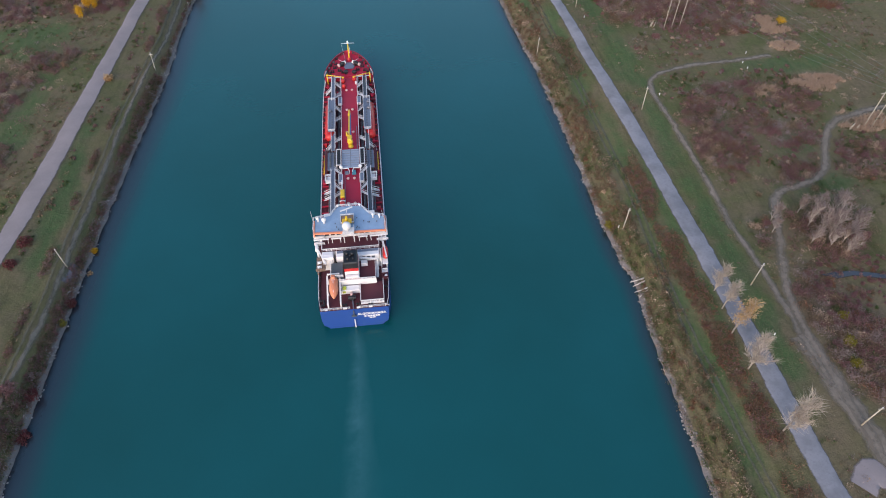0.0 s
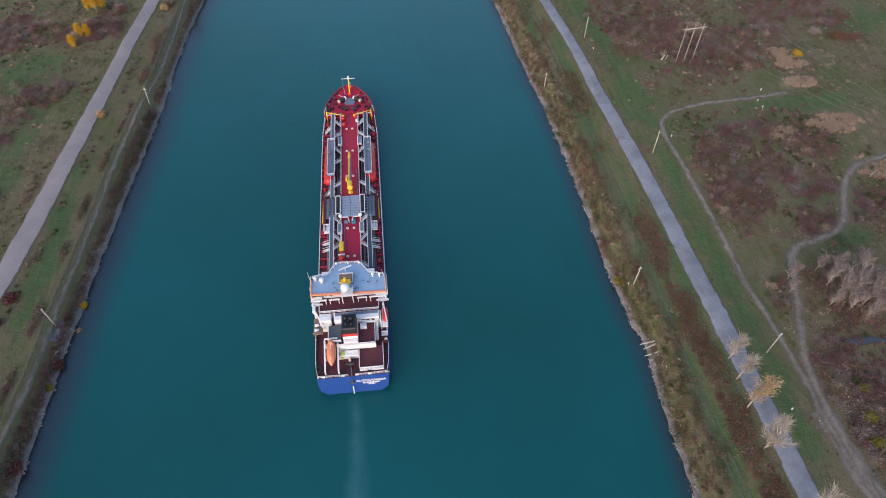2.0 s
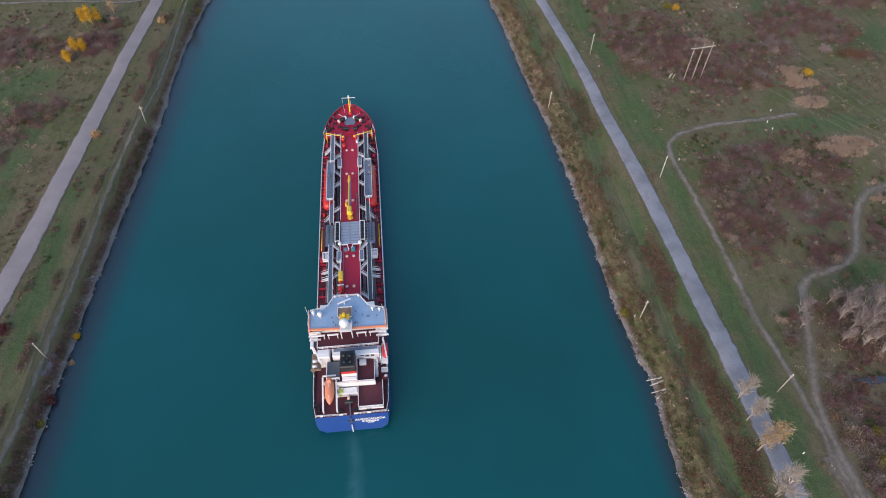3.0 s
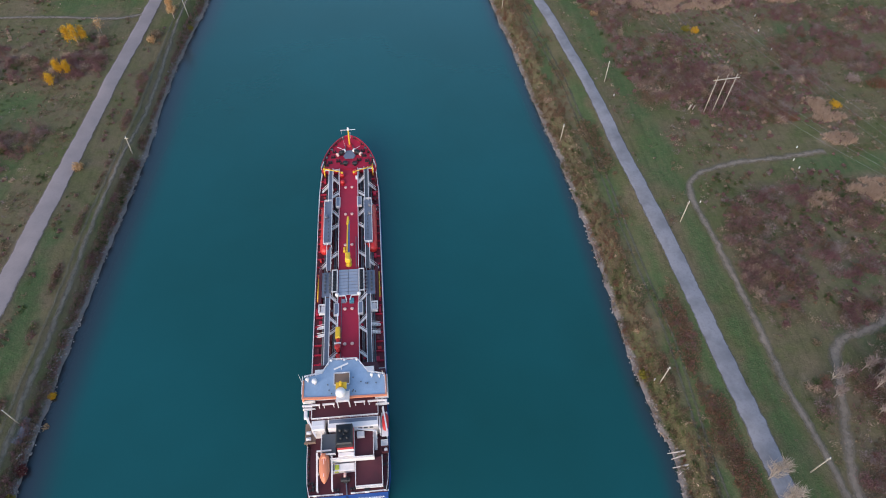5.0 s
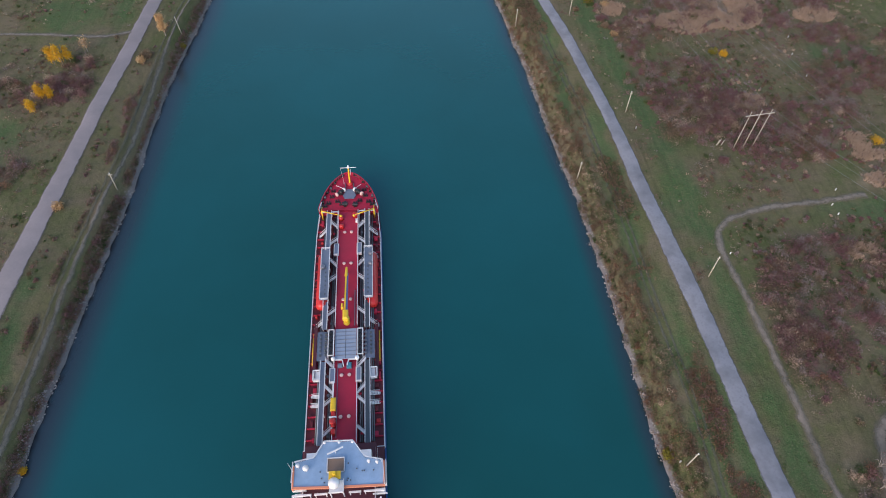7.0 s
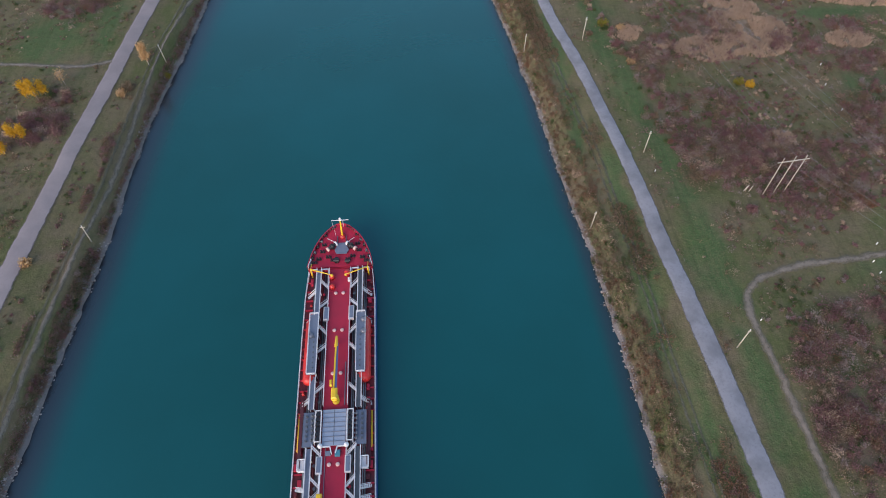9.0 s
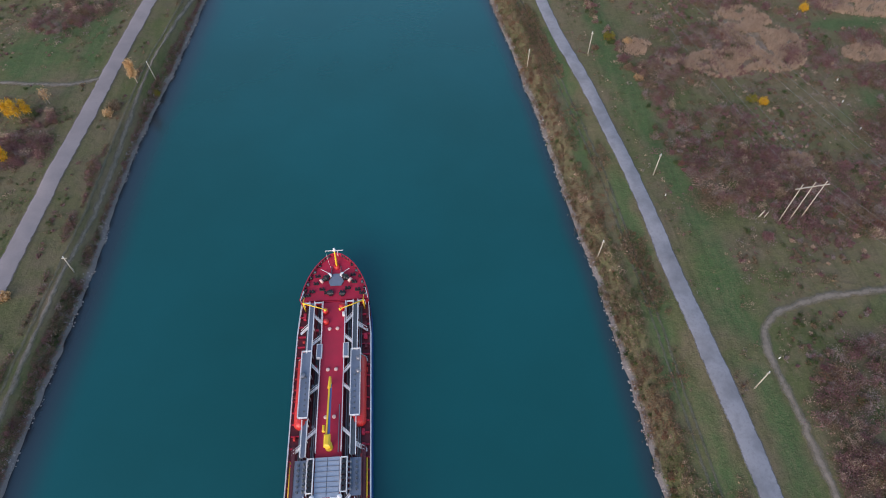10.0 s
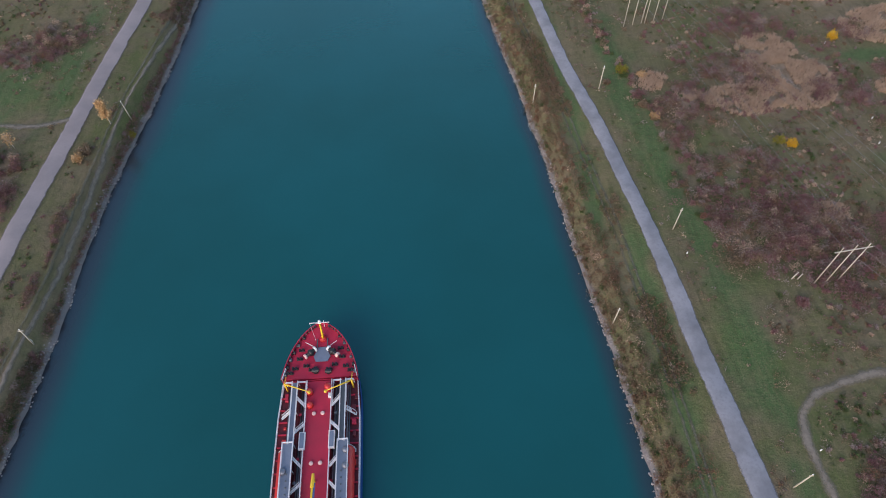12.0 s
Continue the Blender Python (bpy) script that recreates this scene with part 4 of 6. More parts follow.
# lower houses on the poop
tier("accommodation", -8.5, 8.3, 17.6, 32.4, 7.02, 10.0, MAROON, "white lower accommodation block with dark windows")
tier("accommodation", -8.4, 8.1, 17.2, 32.0, 10.0, 12.5, MAROON, "white accommodation block with a maroon deck")
part("deck_rail", Shape().rail([(-8.4, 17.2, 12.5), (8.1, 17.2, 12.5)], 1.05, 1.4, 0.07).rail([(-8.4, 17.2, 12.5), (-8.4, 22, 12.5)], 1.05, 1.4, 0.07).rail([(8.1, 17.2, 12.5), (8.1, 22, 12.5)], 1.05, 1.4, 0.07), WHITE, ship, "white deck rail")
part("house_locker", Shape().box(-8.4, -5.2, 14.6, 17.0, 7.02, 12.6, 0.1), WHITE, ship, "white ventilation house")
part("locker_top", Shape().box(-8.1, -5.5, 15.6, 16.8, 12.6, 12.7), RAIL, ship)
part("engine_house", Shape().box(-4.4, 8.0, 14.6, 17.0, 7.02, 12.6, 0.1), WHITE, ship, "white engine house with louvres")
part("engine_house_top", Shape().box(-4.1, 7.7, 15.9, 16.8, 12.6, 12.68), GREY, ship)
for k in range(3):
    part("louvre", Shape().box(3.0 + 1.4 * k, 3.9 + 1.4 * k, 14.54, 14.62, 11.2, 12.0), STEEL, ship)
part("side_trunk", Shape().box(8.15, 8.5, 13.9, 17.2, 7.02, 12.0, 0.05), WHITE, ship)

# bridge
bridge = part("bridge", Shape().box(-7.6, 7.4, 22.3, 29.5, 12.5, 15.3), WHITE, ship, "white wheelhouse with a blue-grey roof and wings")
for k in range(9):
    x = -6.8 + 1.68 * k
    part("bridge_window", Shape().box(x - 0.62, x + 0.62, 22.22, 22.34, 13.6, 14.6), GLASS, bridge)
for sgn, x0, x1 in ((-1, -10.7, -7.6), (1, 7.4, 10.8)):
    part("bridge_wing", Shape().box(x0, x1, 21.6, 27.0, 12.6, 13.0).box(x0, x1, 21.6, 21.8, 13.0, 14.2).box(*sorted((x0 if sgn < 0 else x1 - 0.2, x0 + 0.2 if sgn < 0 else x1)), 21.8, 27.0, 13.0, 15.2), WHITE, bridge)
    part("wing_foot", Shape().box(x0 + 0.4, x1 - 0.4, 19.9, 21.3, 12.2, 12.4).rail([(x0 + 0.2, 19.9, 12.4), (x1, 19.9, 12.4)], 0.9, 1, 0.1), WHITE, bridge)
    part("wing_strut", Shape().bar((x0 + 1.5, 24, 7), (x0 + 1.5, 24, 12.6), 0.4, 0.4), WHITE, bridge)
ROOF_LINE = [(-10.3, 21.9), (-0.4, 21.4), (10.4, 21.2), (10.1, 26.6), (5.9, 27.7), (3.2, 31.6), (-3.5, 31.8), (-5.7, 28.2), (-10.1, 27.4)]
roof = part("bridge_roof", Shape().prism(ROOF_LINE, 15.3, 15.55), ROOF, bridge, "blue-grey painted wheelhouse roof")
part("roof_rail", Shape().rail([(x, y, 15.55) for x, y in ROOF_LINE[2:]], 0.9, 1.4, 0.07).rail([(-10.5, 27.4, 15.55), (-10.6, 22.8, 15.55)], 0.9, 1.4, 0.06), RAIL, roof)
part("orange_band", Shape().prism([(-10.4, 21.45), (-0.4, 21.0), (10.5, 20.8), (10.4, 21.25), (-0.4, 21.5), (-10.3, 21.95)], 15.25, 15.75), ORANGE, roof, "orange painted edge band")
for sgn, x in ((-1, -10.4), (1, 10.25)):
    part("orange_side", Shape().box(x - 0.12, x + 0.25, 21.4, 26.6, 14.2, 15.7), ORANGE, roof)
for x0, x1 in ((-10.6, -6.2), (-5.6, -2.6), (2.2, 5.0), (5.6, 10.4)):
    part("wing_step", Shape().box(x0, x1, 20.1, 20.55, 14.2, 14.45, 0.05).bar((x0 + 0.3, 20.2, 12.5), (x0 + 0.3, 20.2, 14.2), 0.18, 0.18).bar((x1 - 0.3, 20.2, 12.5), (x1 - 0.3, 20.2, 14.2), 0.18, 0.18), WHITE, bridge, "white awning ledge")
# mast house, radar mast and domes on the roof
mh = part("mast_house", Shape().box(-2.5, 1.2, 24.6, 27.6, 15.55, 16.0, 0.05), RUSTY, roof, "brown radar mast platform")
part("platform_edge", Shape().rail([(-2.6, 24.5, 15.6), (1.3, 24.5, 15.6), (1.3, 27.7, 15.6), (-2.6, 27.7, 15.6), (-2.6, 24.5, 15.6)], 0.8, 1.2, 0.07), RAIL, roof)
part("radar_mast", Shape().rod((-0.6, 23.4, 15.5), (-0.6, 23.2, 20.0), 0.55, 0.35, 12).box(-1.9, 0.8, 22.2, 24.0, 18.2, 18.4), YELLOW, roof, "yellow radar mast")
part("mast_platform", Shape().box(-2.0, 1.3, 19.8, 22.6, 16.0, 16.2, 0.05).rail([(-2.0, 19.8, 16.2), (1.3, 19.8, 16.2), (1.3, 22.6, 16.2)], 0.9, 1, 0.07).bar((-1.8, 20, 12.5), (-1.8, 20, 16), 0.25, 0.25).bar((1.1, 20, 12.5), (1.1, 20, 16), 0.25, 0.25), RAIL, roof, "white satellite platform")
part("radar_scanner", Shape().bar((-2.6, 28.4, 17.0), (1.0, 29.9, 17.0), 0.3, 0.3).rod((-0.8, 29.1, 15.5), (-0.8, 29.1, 17), 0.15), RAIL, roof, "grey radar scanner bar")
part("radome", Shape().ball((-0.7, 21.4, 18.1), 1.3, 18).rod((-0.7, 21.4, 16.1), (-0.7, 21.4, 17.2), 0.5), WHITE, roof, "white satellite radome", True)
for x, y, r in ((-7.4, 25.6, 0.72), (-9.2, 26.3, 0.5), (6.9, 26.3, 0.42), (8.8, 26.0, 0.38)):
    part("radome", Shape().ball((x, y, 16.9), r, 14).rod((x, y, 15.5), (x, y, 16.6), r * 0.5), WHITE, roof, "small white radome", True)
for x, y, h in ((-10.4, 25.4, 5.5), (9.9, 26.2, 3), (-3.4, 31.4, 1.6), (0, 31.4, 1.8), (3.1, 31.2, 1.6)):
    part("whip_aerial", Shape().rod((x, y, 15.5), (x - 0.3, y + 0.2, 15.5 + h), 0.07, 0.03), WHITE, roof)
for x, y in ((-3.4, 31.4), (3.1, 31.2), (0.0, 31.3)):
    part("searchlight", Shape().ball((x, y, 16.4), 0.36, 10), WHITE, roof, "", True)
rnd = random.Random(3)
for k in range(14):
    x, y = rnd.uniform(-8, 8), rnd.uniform(22.2, 27)
    part("roof_fitting", Shape().lathe((x, y, 15.55), (0, 0, 1), [(0, 0.1), (0.3, 0.1), (0.4, 0.18), (0.45, 0.05)], 8), STEEL, roof)

# funnel and casing deck
tier("casing", -3.8, 6.6, 7.7, 14.5, 7.02, 10.0, MAROON, "white engine casing with a maroon deck", False)
part("casing_rail", Shape().rail([(-3.8, 7.7, 10), (6.6, 7.7, 10), (6.6, 14, 10)], 1.05, 1.3, 0.07).box(-3.8, 6.7, 7.5, 7.68, 8.6, 10.6), WHITE, ship)
fun = part("funnel", Shape().box(-1.95, 1.95, 9.1, 14.1, 10.0, 16.2, 0.3), BLACK, ship, "black topped ship funnel")
part("funnel_band", Shape().box(-2.0, 2.0, 9.05, 14.15, 12.6, 13.8), REDTANK, fun, "red funnel band")
part("funnel_lower", Shape().box(-2.0, 2.0, 9.05, 14.15, 10.0, 12.6), WHITE, fun)
for x, y, r in ((-0.9, 12.6, 0.45), (0.6, 12.4, 0.55), (-0.7, 10.6, 0.35), (0.8, 10.6, 0.3), (0, 11.6, 0.25)):
    part("exhaust_pipe", Shape().rod((x, y, 16.1), (x, y - 0.3, 17.0), r, seg=12), BLACK, fun, "", True)
part("funnel_vent", Shape().box(-1.9, 2.0, 7.9, 8.9, 10.0, 11.4, 0.15), WHITE, ship, "white vent box with a red band")
part("vent_band", Shape().box(-1.95, 2.05, 7.84, 7.9, 10.3, 10.7), REDTANK, ship)
part("casing_locker", Shape().box(-6.0, -2.6, 8.6, 14.0, 7.02, 10.9, 0.1), STEEL, ship, "dark grey boat deck house")
part("locker_rail", Shape().rail([(-6, 8.6, 10.9), (-2.6, 8.6, 10.9)], 1, 1, 0.08).rail([(-6, 14.0, 10.9), (-6, 8.6, 10.9)], 1, 1.3, 0.07), WHITE, ship)
part("casing_box", Shape().box(2.6, 4.4, 12.6, 14.0, 10, 11.3, 0.1), WHITE, ship)
part("casing_beam", Shape().bar((2.4, 14.3, 12.0), (7.4, 13.4, 12.0), 0.3, 0.3).bar((7.4, 13.4, 7), (7.4, 13.4, 12), 0.25, 0.25), RAIL, ship)

# poop: free-fall lifeboat on its ramp
boat = part("lifeboat", Shape().lathe((-5.35, 9.1, 10.6), (0, -1, -0.16), [(0, 0.25), (0.3, 0.9), (1.0, 1.25), (4.0, 1.3), (5.4, 1.0), (6.4, 0.5), (6.9, 0.1)], 16), BOAT, ship, "orange enclosed free-fall lifeboat", True)
part("boat_cabin", Shape().box(-5.95, -4.75, 7.6, 8.9, 11.2, 12.2, 0.3), BOAT, boat)
part("boat_keel_stripe", Shape().bar((-5.35, 8.2, 11.75), (-5.35, 3.6, 10.75), 0.22, 0.18), PALE, boat)
part("boat_ridge", Shape().bar((-5.8, 8.0, 11.6), (-5.6, 4.2, 10.8), 0.12, 0.12).bar((-4.9, 8.0, 11.6), (-5.1, 4.2, 10.8), 0.12, 0.12), PALE, boat)
for x in (-7.15, -3.6):
    part("lifeboat_ramp", Shape().bar((x, 9.6, 10.6), (x, 1.2, 8.4), 0.4, 0.5).bar((x, 1.2, 7.0), (x, 1.2, 8.4), 0.35, 0.35).bar((x, 9.4, 7.0), (x, 9.4, 10.5), 0.35, 0.35).bar((x, 5.4, 7.0), (x, 5.4, 9.5), 0.3, 0.3), WHITE, ship, "white lifeboat launching ramp beam")
part("ramp_head", Shape().bar((-7.15, 9.7, 11.2), (-3.6, 9.7, 11.2), 0.3, 0.4), WHITE, ship)
# poop: raised store hatch, winches, store house
hat = part("store_hatch", Shape().box(2.0, 8.5, 1.3, 8.4, 7.02, 8.0, 0.05), MAROON, ship, "maroon raised store deck")
part("hatch_rail", Shape().rail([(2.0, 7.4, 8), (2.0, 1.3, 8), (8.5, 1.3, 8), (8.5, 8.4, 8)], 1.0, 1.3, 0.085).box(2.0, 8.5, 1.1, 1.3, 7.4, 8.1), WHITE, hat)
part("poop_locker", Shape().box(-3.4, 1.8, 5.4, 7.2, 7.02, 8.6, 0.1), WHITE, ship, "white poop locker with a yellow-green sign")
part("locker_sign", Shape().box(-3.1, -2.2, 5.34, 5.4, 7.5, 8.4), GREENSIGN, ship)
part("locker_vent", Shape().box(-3.0, -2.0, 5.7, 6.8, 8.6, 9.0, 0.1), GREENSIGN, ship)
part("stern_winch", Shape().rod((-1.6, 3.4, 7.9), (0.6, 3.4, 7.9), 0.55, seg=12).rod((-0.3, 3.4, 7.9), (0.0, 3.4, 7.9), 0.85, seg=12).box(-1.0, -0.1, 2.8, 4.2, 7.02, 7.9, 0.1), BLACK, ship)
part("winch_drum", Shape().rod((-0.9, 4.4, 8.0), (-0.3, 4.4, 8.0), 0.6, seg=14), PALE, ship, "", True)
part("stern_chain", Shape().bar((-0.4, 3, 7.4), (-0.2, 0.0, 7.4), 0.3, 0.3), PIPE, ship)
part("stern_anchor", Shape().bar((-0.3, -0.75, 4.4), (-0.3, -0.3, 6.6), 0.3, 0.35).bar((-1.0, -0.75, 4.7), (0.4, -0.75, 4.7), 0.35, 0.4), STEEL, ship, "stern anchor in its pocket")
part("stern_pole", Shape().rod((-0.2, -1.75, 0.6), (-0.25, -1.05, 3.4), 0.16), WHITE, ship)
for x, y in ((-8.6, 1.6), (-8.8, 3.2), (-2.6, 1.2), (1.2, 1.2), (9.2, 0.9), (4.6, 0.7), (-7.9, 2.4), (9.3, 6.4)):
    part("bollard", Shape().lathe((x - 0.35, y, 7.0), (0, 0, 1), [(0, 0.22), (0.8, 0.22), (0.9, 0.32), (1, 0.25)], 10).lathe((x + 0.35, y, 7.0), (0, 0, 1), [(0, 0.22), (0.8, 0.22), (0.9, 0.32), (1, 0.25)], 10), BLACK, ship)
    part("fairlead", Shape().box(x - 0.5, x + 0.5, 0.15, 0.5, 7.0, 7.5, 0.1), WHITE, ship)
for k in range(9):
    for sgn in (-1, 1):
        part("mooring_pipe", Shape().box(sgn * 9.6 - 0.15, sgn * 9.6 + 0.15, 2.5 + 1.3 * k, 3.1 + 1.3 * k, 7.02, 7.7, 0.05), BLACK, ship)
# davits and rescue boat
rb = part("rescue_boat", Shape().lathe((9.75, 17.9, 12.0), (0, -1, -0.02), [(0, 0.1), (0.4, 0.55), (1.2, 0.8), (3.4, 0.8), (4.3, 0.6), (4.6, 0.2)], 12), REDTANK, ship, "red inflatable rescue boat", True)
part("rescue_davit", Shape().bar((9.3, 19.3, 12.6), (10.1, 13.0, 12.9), 0.35, 0.4).bar((9.2, 18.9, 7.0), (9.2, 18.9, 12.6), 0.4, 0.4).box(8.7, 10.3, 12.4, 18.6, 10.4, 10.6).bar((9.9, 13.2, 7.0), (9.9, 13.2, 10.4), 0.25, 0.25), WHITE, rb, "white davit arm")
dav = part("stores_davit", Shape().bar((-9.9, 18.6, 12.8), (-7.4, 13.2, 11.6), 0.4, 0.45).bar((-9.9, 18.6, 7.0), (-9.9, 18.6, 12.9), 0.5, 0.5).box(-10.3, -9.5, 17.6, 19.6, 12.2, 13.2, 0.1), WHITE, ship, "white stores davit")
part("raft_deck", Shape().box(-10.3, -7.7, 12.2, 17.4, 9.7, 9.9, 0.03).bar((-10, 12.5, 7), (-10, 12.5, 9.7), 0.25, 0.25).bar((-10, 17, 7), (-10, 17, 9.7), 0.25, 0.25).rail([(-10.3, 12.2, 9.9), (-7.7, 12.2, 9.9)], 0.9, 1, 0.1), RUSTY, ship)
for y in (13.2, 14.8):
    part("life_raft", Shape().rod((-9.9, y, 10.5), (-8.7, y, 10.5), 0.42, seg=12), RAIL, ship, "", True)
for y in (12.2, 10.6):
    part("side_store", Shape().box(8.4, 10.0, y - 1.4, y, 7.02, 8.2, 0.05).rail([(8.4, y - 1.4, 8.2), (10, y - 1.4, 8.2), (10, y, 8.2), (8.4, y, 8.2), (8.4, y - 1.4, 8.2)], 0.5, 1, 0.09), WHITE if y > 11 else MAROON, ship)
part("side_tank", Shape().lathe((9.5, 9.8, 7.02), (0, 0, 1), [(0, 0.55), (1.4, 0.55), (1.7, 0.3)], 12), WHITE, ship, "", True)
part("deck_ladder", Shape().bar((7.0, 14.2, 10.0), (7.0, 10.4, 7.1), 0.7, 0.15).bar((6.6, 14.2, 11), (6.6, 10.4, 8.1), 0.09, 0.09).bar((7.4, 14.2, 11), (7.4, 10.4, 8.1), 0.09, 0.09), RAIL, ship)
# stern lettering
txt = bpy.data.curves.new("stern_name", "FONT")
txt.body, txt.size, txt.extrude, txt.align_x = "ALGOCANADA", 1.12, 0.03, "CENTER"
txt.space_character = 1.05
txt.offset = 0.03
txt.materials.append(WHITE)
name_ob = new("stern_name", txt)
name_ob.matrix_world = Matrix.Translation((4.7, -0.50, 4.6)) @ Euler((radians(80.5), 0, 0)).to_matrix().to_4x4()
name_ob.parent = ship
name_ob.matrix_parent_inverse = Matrix.Translation(ship.location).inverted()
for k, (x0, x1, z) in enumerate(((2.5, 3.1, 3.75), (3.4, 4.0, 3.75), (4.15, 4.75, 3.75), (4.9, 5.5, 3.75), (5.65, 6.2, 3.75), (6.35, 6.9, 3.75), (3.9, 4.6, 3.05), (4.75, 5.6, 3.05))):
    part("stern_lettering", Shape().box(x0, x1, -0.72, -0.5, z, z + (0.48 if k < 6 else 0.32), tilt=-0.16), WHITE, ship)

# ---- utility poles, wires, markers, old timbers ----
def utility_pole(x, y, h, lean=0.0, arm=0.0):
    z = ground_z(x, y)
    p = thing("utility_pole", (x, y, z), "weathered pale wooden utility pole on the canal bank", "utility pole", "bank poles")
    top = Vector((x + lean, y, z + h))
    part("pole_shaft", Shape().rod((x, y, z - 0.5), top, 0.20, 0.13, 10), WOODPOLE, p, "", True)
    part("insulator", Shape().lathe(top, (0, 0, 1), [(0, 0.08), (0.12, 0.14), (0.24, 0.08), (0.36, 0.12), (0.42, 0.04)], 8), RAIL, p)
    if arm:
        part("crossarm", Shape().bar(top + Vector((-arm, 0, -0.5)), top + Vector((arm, 0, -0.5)), 0.2, 0.24), WOODPOLE, p)
    return p


for x, y, h, lean, arm in ((84.6, 23.5, 9.0, 0.1, 0.5), (113.0, -4.5, 9.6, 0.0, 0.5), (106.6, 76.6, 9.6, -0.2, 0.4), (99.9, 149.6, 9.2, 0.0, 0.4), (91.3, 211.7, 9.2, 0.1, 0.4), (77.7, 123.3, 7.6, 0.2, 0.4), (69.0, 212.3, 7.6, 0.1, 0.3), (-85.5, 26.5, 7.8, 0.0, 0.0), (-77.6, 127.4, 7.6, 0.5, 0.7), (-71.0, 214.0, 7.8, -0.4, 0.0), (121.9, -48.2, 9.4, 0.2, 0.7), (83.3, 269.5, 9.2, 0, 0.4), (61.3, 291.5, 7.6, 0, 0.3), (-59, 296, 7.8, 0, 0.3)):
    utility_pole(x, y, h, lean, arm)


def h_frame(x, y, h=15.0, spread=3.6, turn=0.12):
    z = ground_z(x, y)
    f = thing("power_line_frame", (x, y, z), "three-legged weathered wooden power line frame", "power pylon", "power line frames")
    tops = []
    for k in (-1, 0, 1):
        bx, by = x + k * spread * math.cos(turn), y + k * spread * math.sin(turn)
        top = Vector((bx + 0.1 * k, by, ground_z(bx, by) + h + (0.5 if k else 0.8)))
        part("frame_leg", Shape().rod((bx, by, z - 0.6), top, 0.16, 0.11, 10), WOODPOLE, f, "", True)
        part("insulator", Shape().lathe(top, (0, 0, 1), [(0, 0.1), (0.3, 0.15), (0.7, 0.1), (0.9, 0.14), (1.0, 0.05)], 8), WOODPOLE, f)
        tops.append(top + Vector((0, 0, 1.0)))
    d = Vector((math.cos(turn), math.sin(turn), 0))
    part("frame_crossarm", Shape().bar(tops[1] - d * (spread + 1.6) - Vector((0, 0, 2.0)), tops[1] + d * (spread + 1.6) - Vector((0, 0, 2.0)), 0.2, 0.26), WOODPOLE, f)
    return tops


FRAMES = [h_frame(228.8, -28.9), h_frame(185.6, 58.6), h_frame(136.2, 129), h_frame(111.3, 246.5, turn=0.2), h_frame(87.1, 389.6, turn=0.2)]
SECOND = [h_frame(213.7, 2.9), h_frame(119.6, 247.8, turn=0.2), h_frame(97.5, 390.7, turn=0.2)]


def hang(a, b_, sag):
    s = Shape()
    pts = [a.lerp(b_, k / 24) - Vector((0, 0, sag * 4 * (k / 24) * (1 - k / 24))) for k in range(25)]
    for p, q in zip(pts[:-1], pts[1:]):
        s.rod(p, q, 0.024, seg=5)
    w = tagged(part("power_wire", s, WIRE), "thin grey overhead power wire between wooden frames", "wire", "overhead wires")


for line_ in (FRAMES, SECOND):
    for f0, f1 in zip(line_[:-1], line_[1:]):
        for a, b_ in zip(f0, f1):
            hang(a, b_, 2.2)

for x, y in ((115.8, 84.2), (159.6, 107.4), (155.7, 101.3), (155.9, 97.3), (101.4, 140.8), (112.2, -21.3), (177.4, 189.9), (174.4, 165), (174.3, 178.5), (178.4, 229.8), (83.8, 24.9), (-77.9, 128)):
    z = ground_z(x, y)
    m_ = thing("marker_post", (x, y, z), "short white painted marker post in the grass", "marker post", "marker posts")
    part("post", Shape().lathe((x, y, z - 0.2), (0, 0, 1), [(0, 0.15), (1.0, 0.15), (1.1, 0.1), (1.15, 0.04)], 10), WHITE, m_)
    part("post_band", Shape().lathe((x, y, z + 0.5), (0, 0, 1), [(0, 0.16), (0.2, 0.16)], 10), RAIL, m_)
for x, y in ((127, 130.3), (127.7, 130.7), (128.6, 130.1), (176.4, 57.4), (177.6, 58.3), (178.6, 57.2)):
    z = ground_z(x, y)
    tagged(part("leaning_stake", Shape().rod((x, y, z - 0.3), (x + 0.7, y + 0.3, z + 2.2), 0.16, 0.13, 8), WOODPOLE, smooth=True), "short leaning wooden stake near the power frame", "stake", "leaning stakes")
for k, (y, l, d) in enumerate(((5.6, 3.9, 0.4), (4.3, 3.4, 0.1), (1.9, 3.7, 0.3), (0.6, 2.8, -0.3))):
    tagged(part("timber_pile", Shape().rod((86.2, y - d, 2.3), (86.2 - l, y + d - 0.5, 0.35), 0.3, 0.08, 10), STUMP, smooth=True), "bleached old timber pile lying into the water", "timber pile", "old timbers")

# ---- vegetation ----
F_BROWN = foliage("brown_brush", [(0.145, 0.098, 0.066), (0.22, 0.152, 0.095), (0.30, 0.215, 0.145), (0.17, 0.112, 0.080)])
F_RUST = foliage("rust_brush", [(0.235, 0.098, 0.064), (0.26, 0.135, 0.085), (0.18, 0.105, 0.072), (0.24, 0.16, 0.11)])
F_MAROON = foliage("maroon_brush", [(0.225, 0.100, 0.102), (0.27, 0.145, 0.142), (0.18, 0.095, 0.095), (0.31, 0.20, 0.185)])
F_TAN = foliage("tan_reeds", [(0.50, 0.35, 0.26), (0.42, 0.29, 0.21), (0.56, 0.42, 0.32)])
F_GREEN = foliage("green_weeds", [(0.055, 0.088, 0.03), (0.085, 0.115, 0.042), (0.13, 0.14, 0.06)])
F_CRIMSON = foliage("crimson_leaves", [(0.17, 0.045, 0.05), (0.13, 0.042, 0.045), (0.21, 0.085, 0.075)])
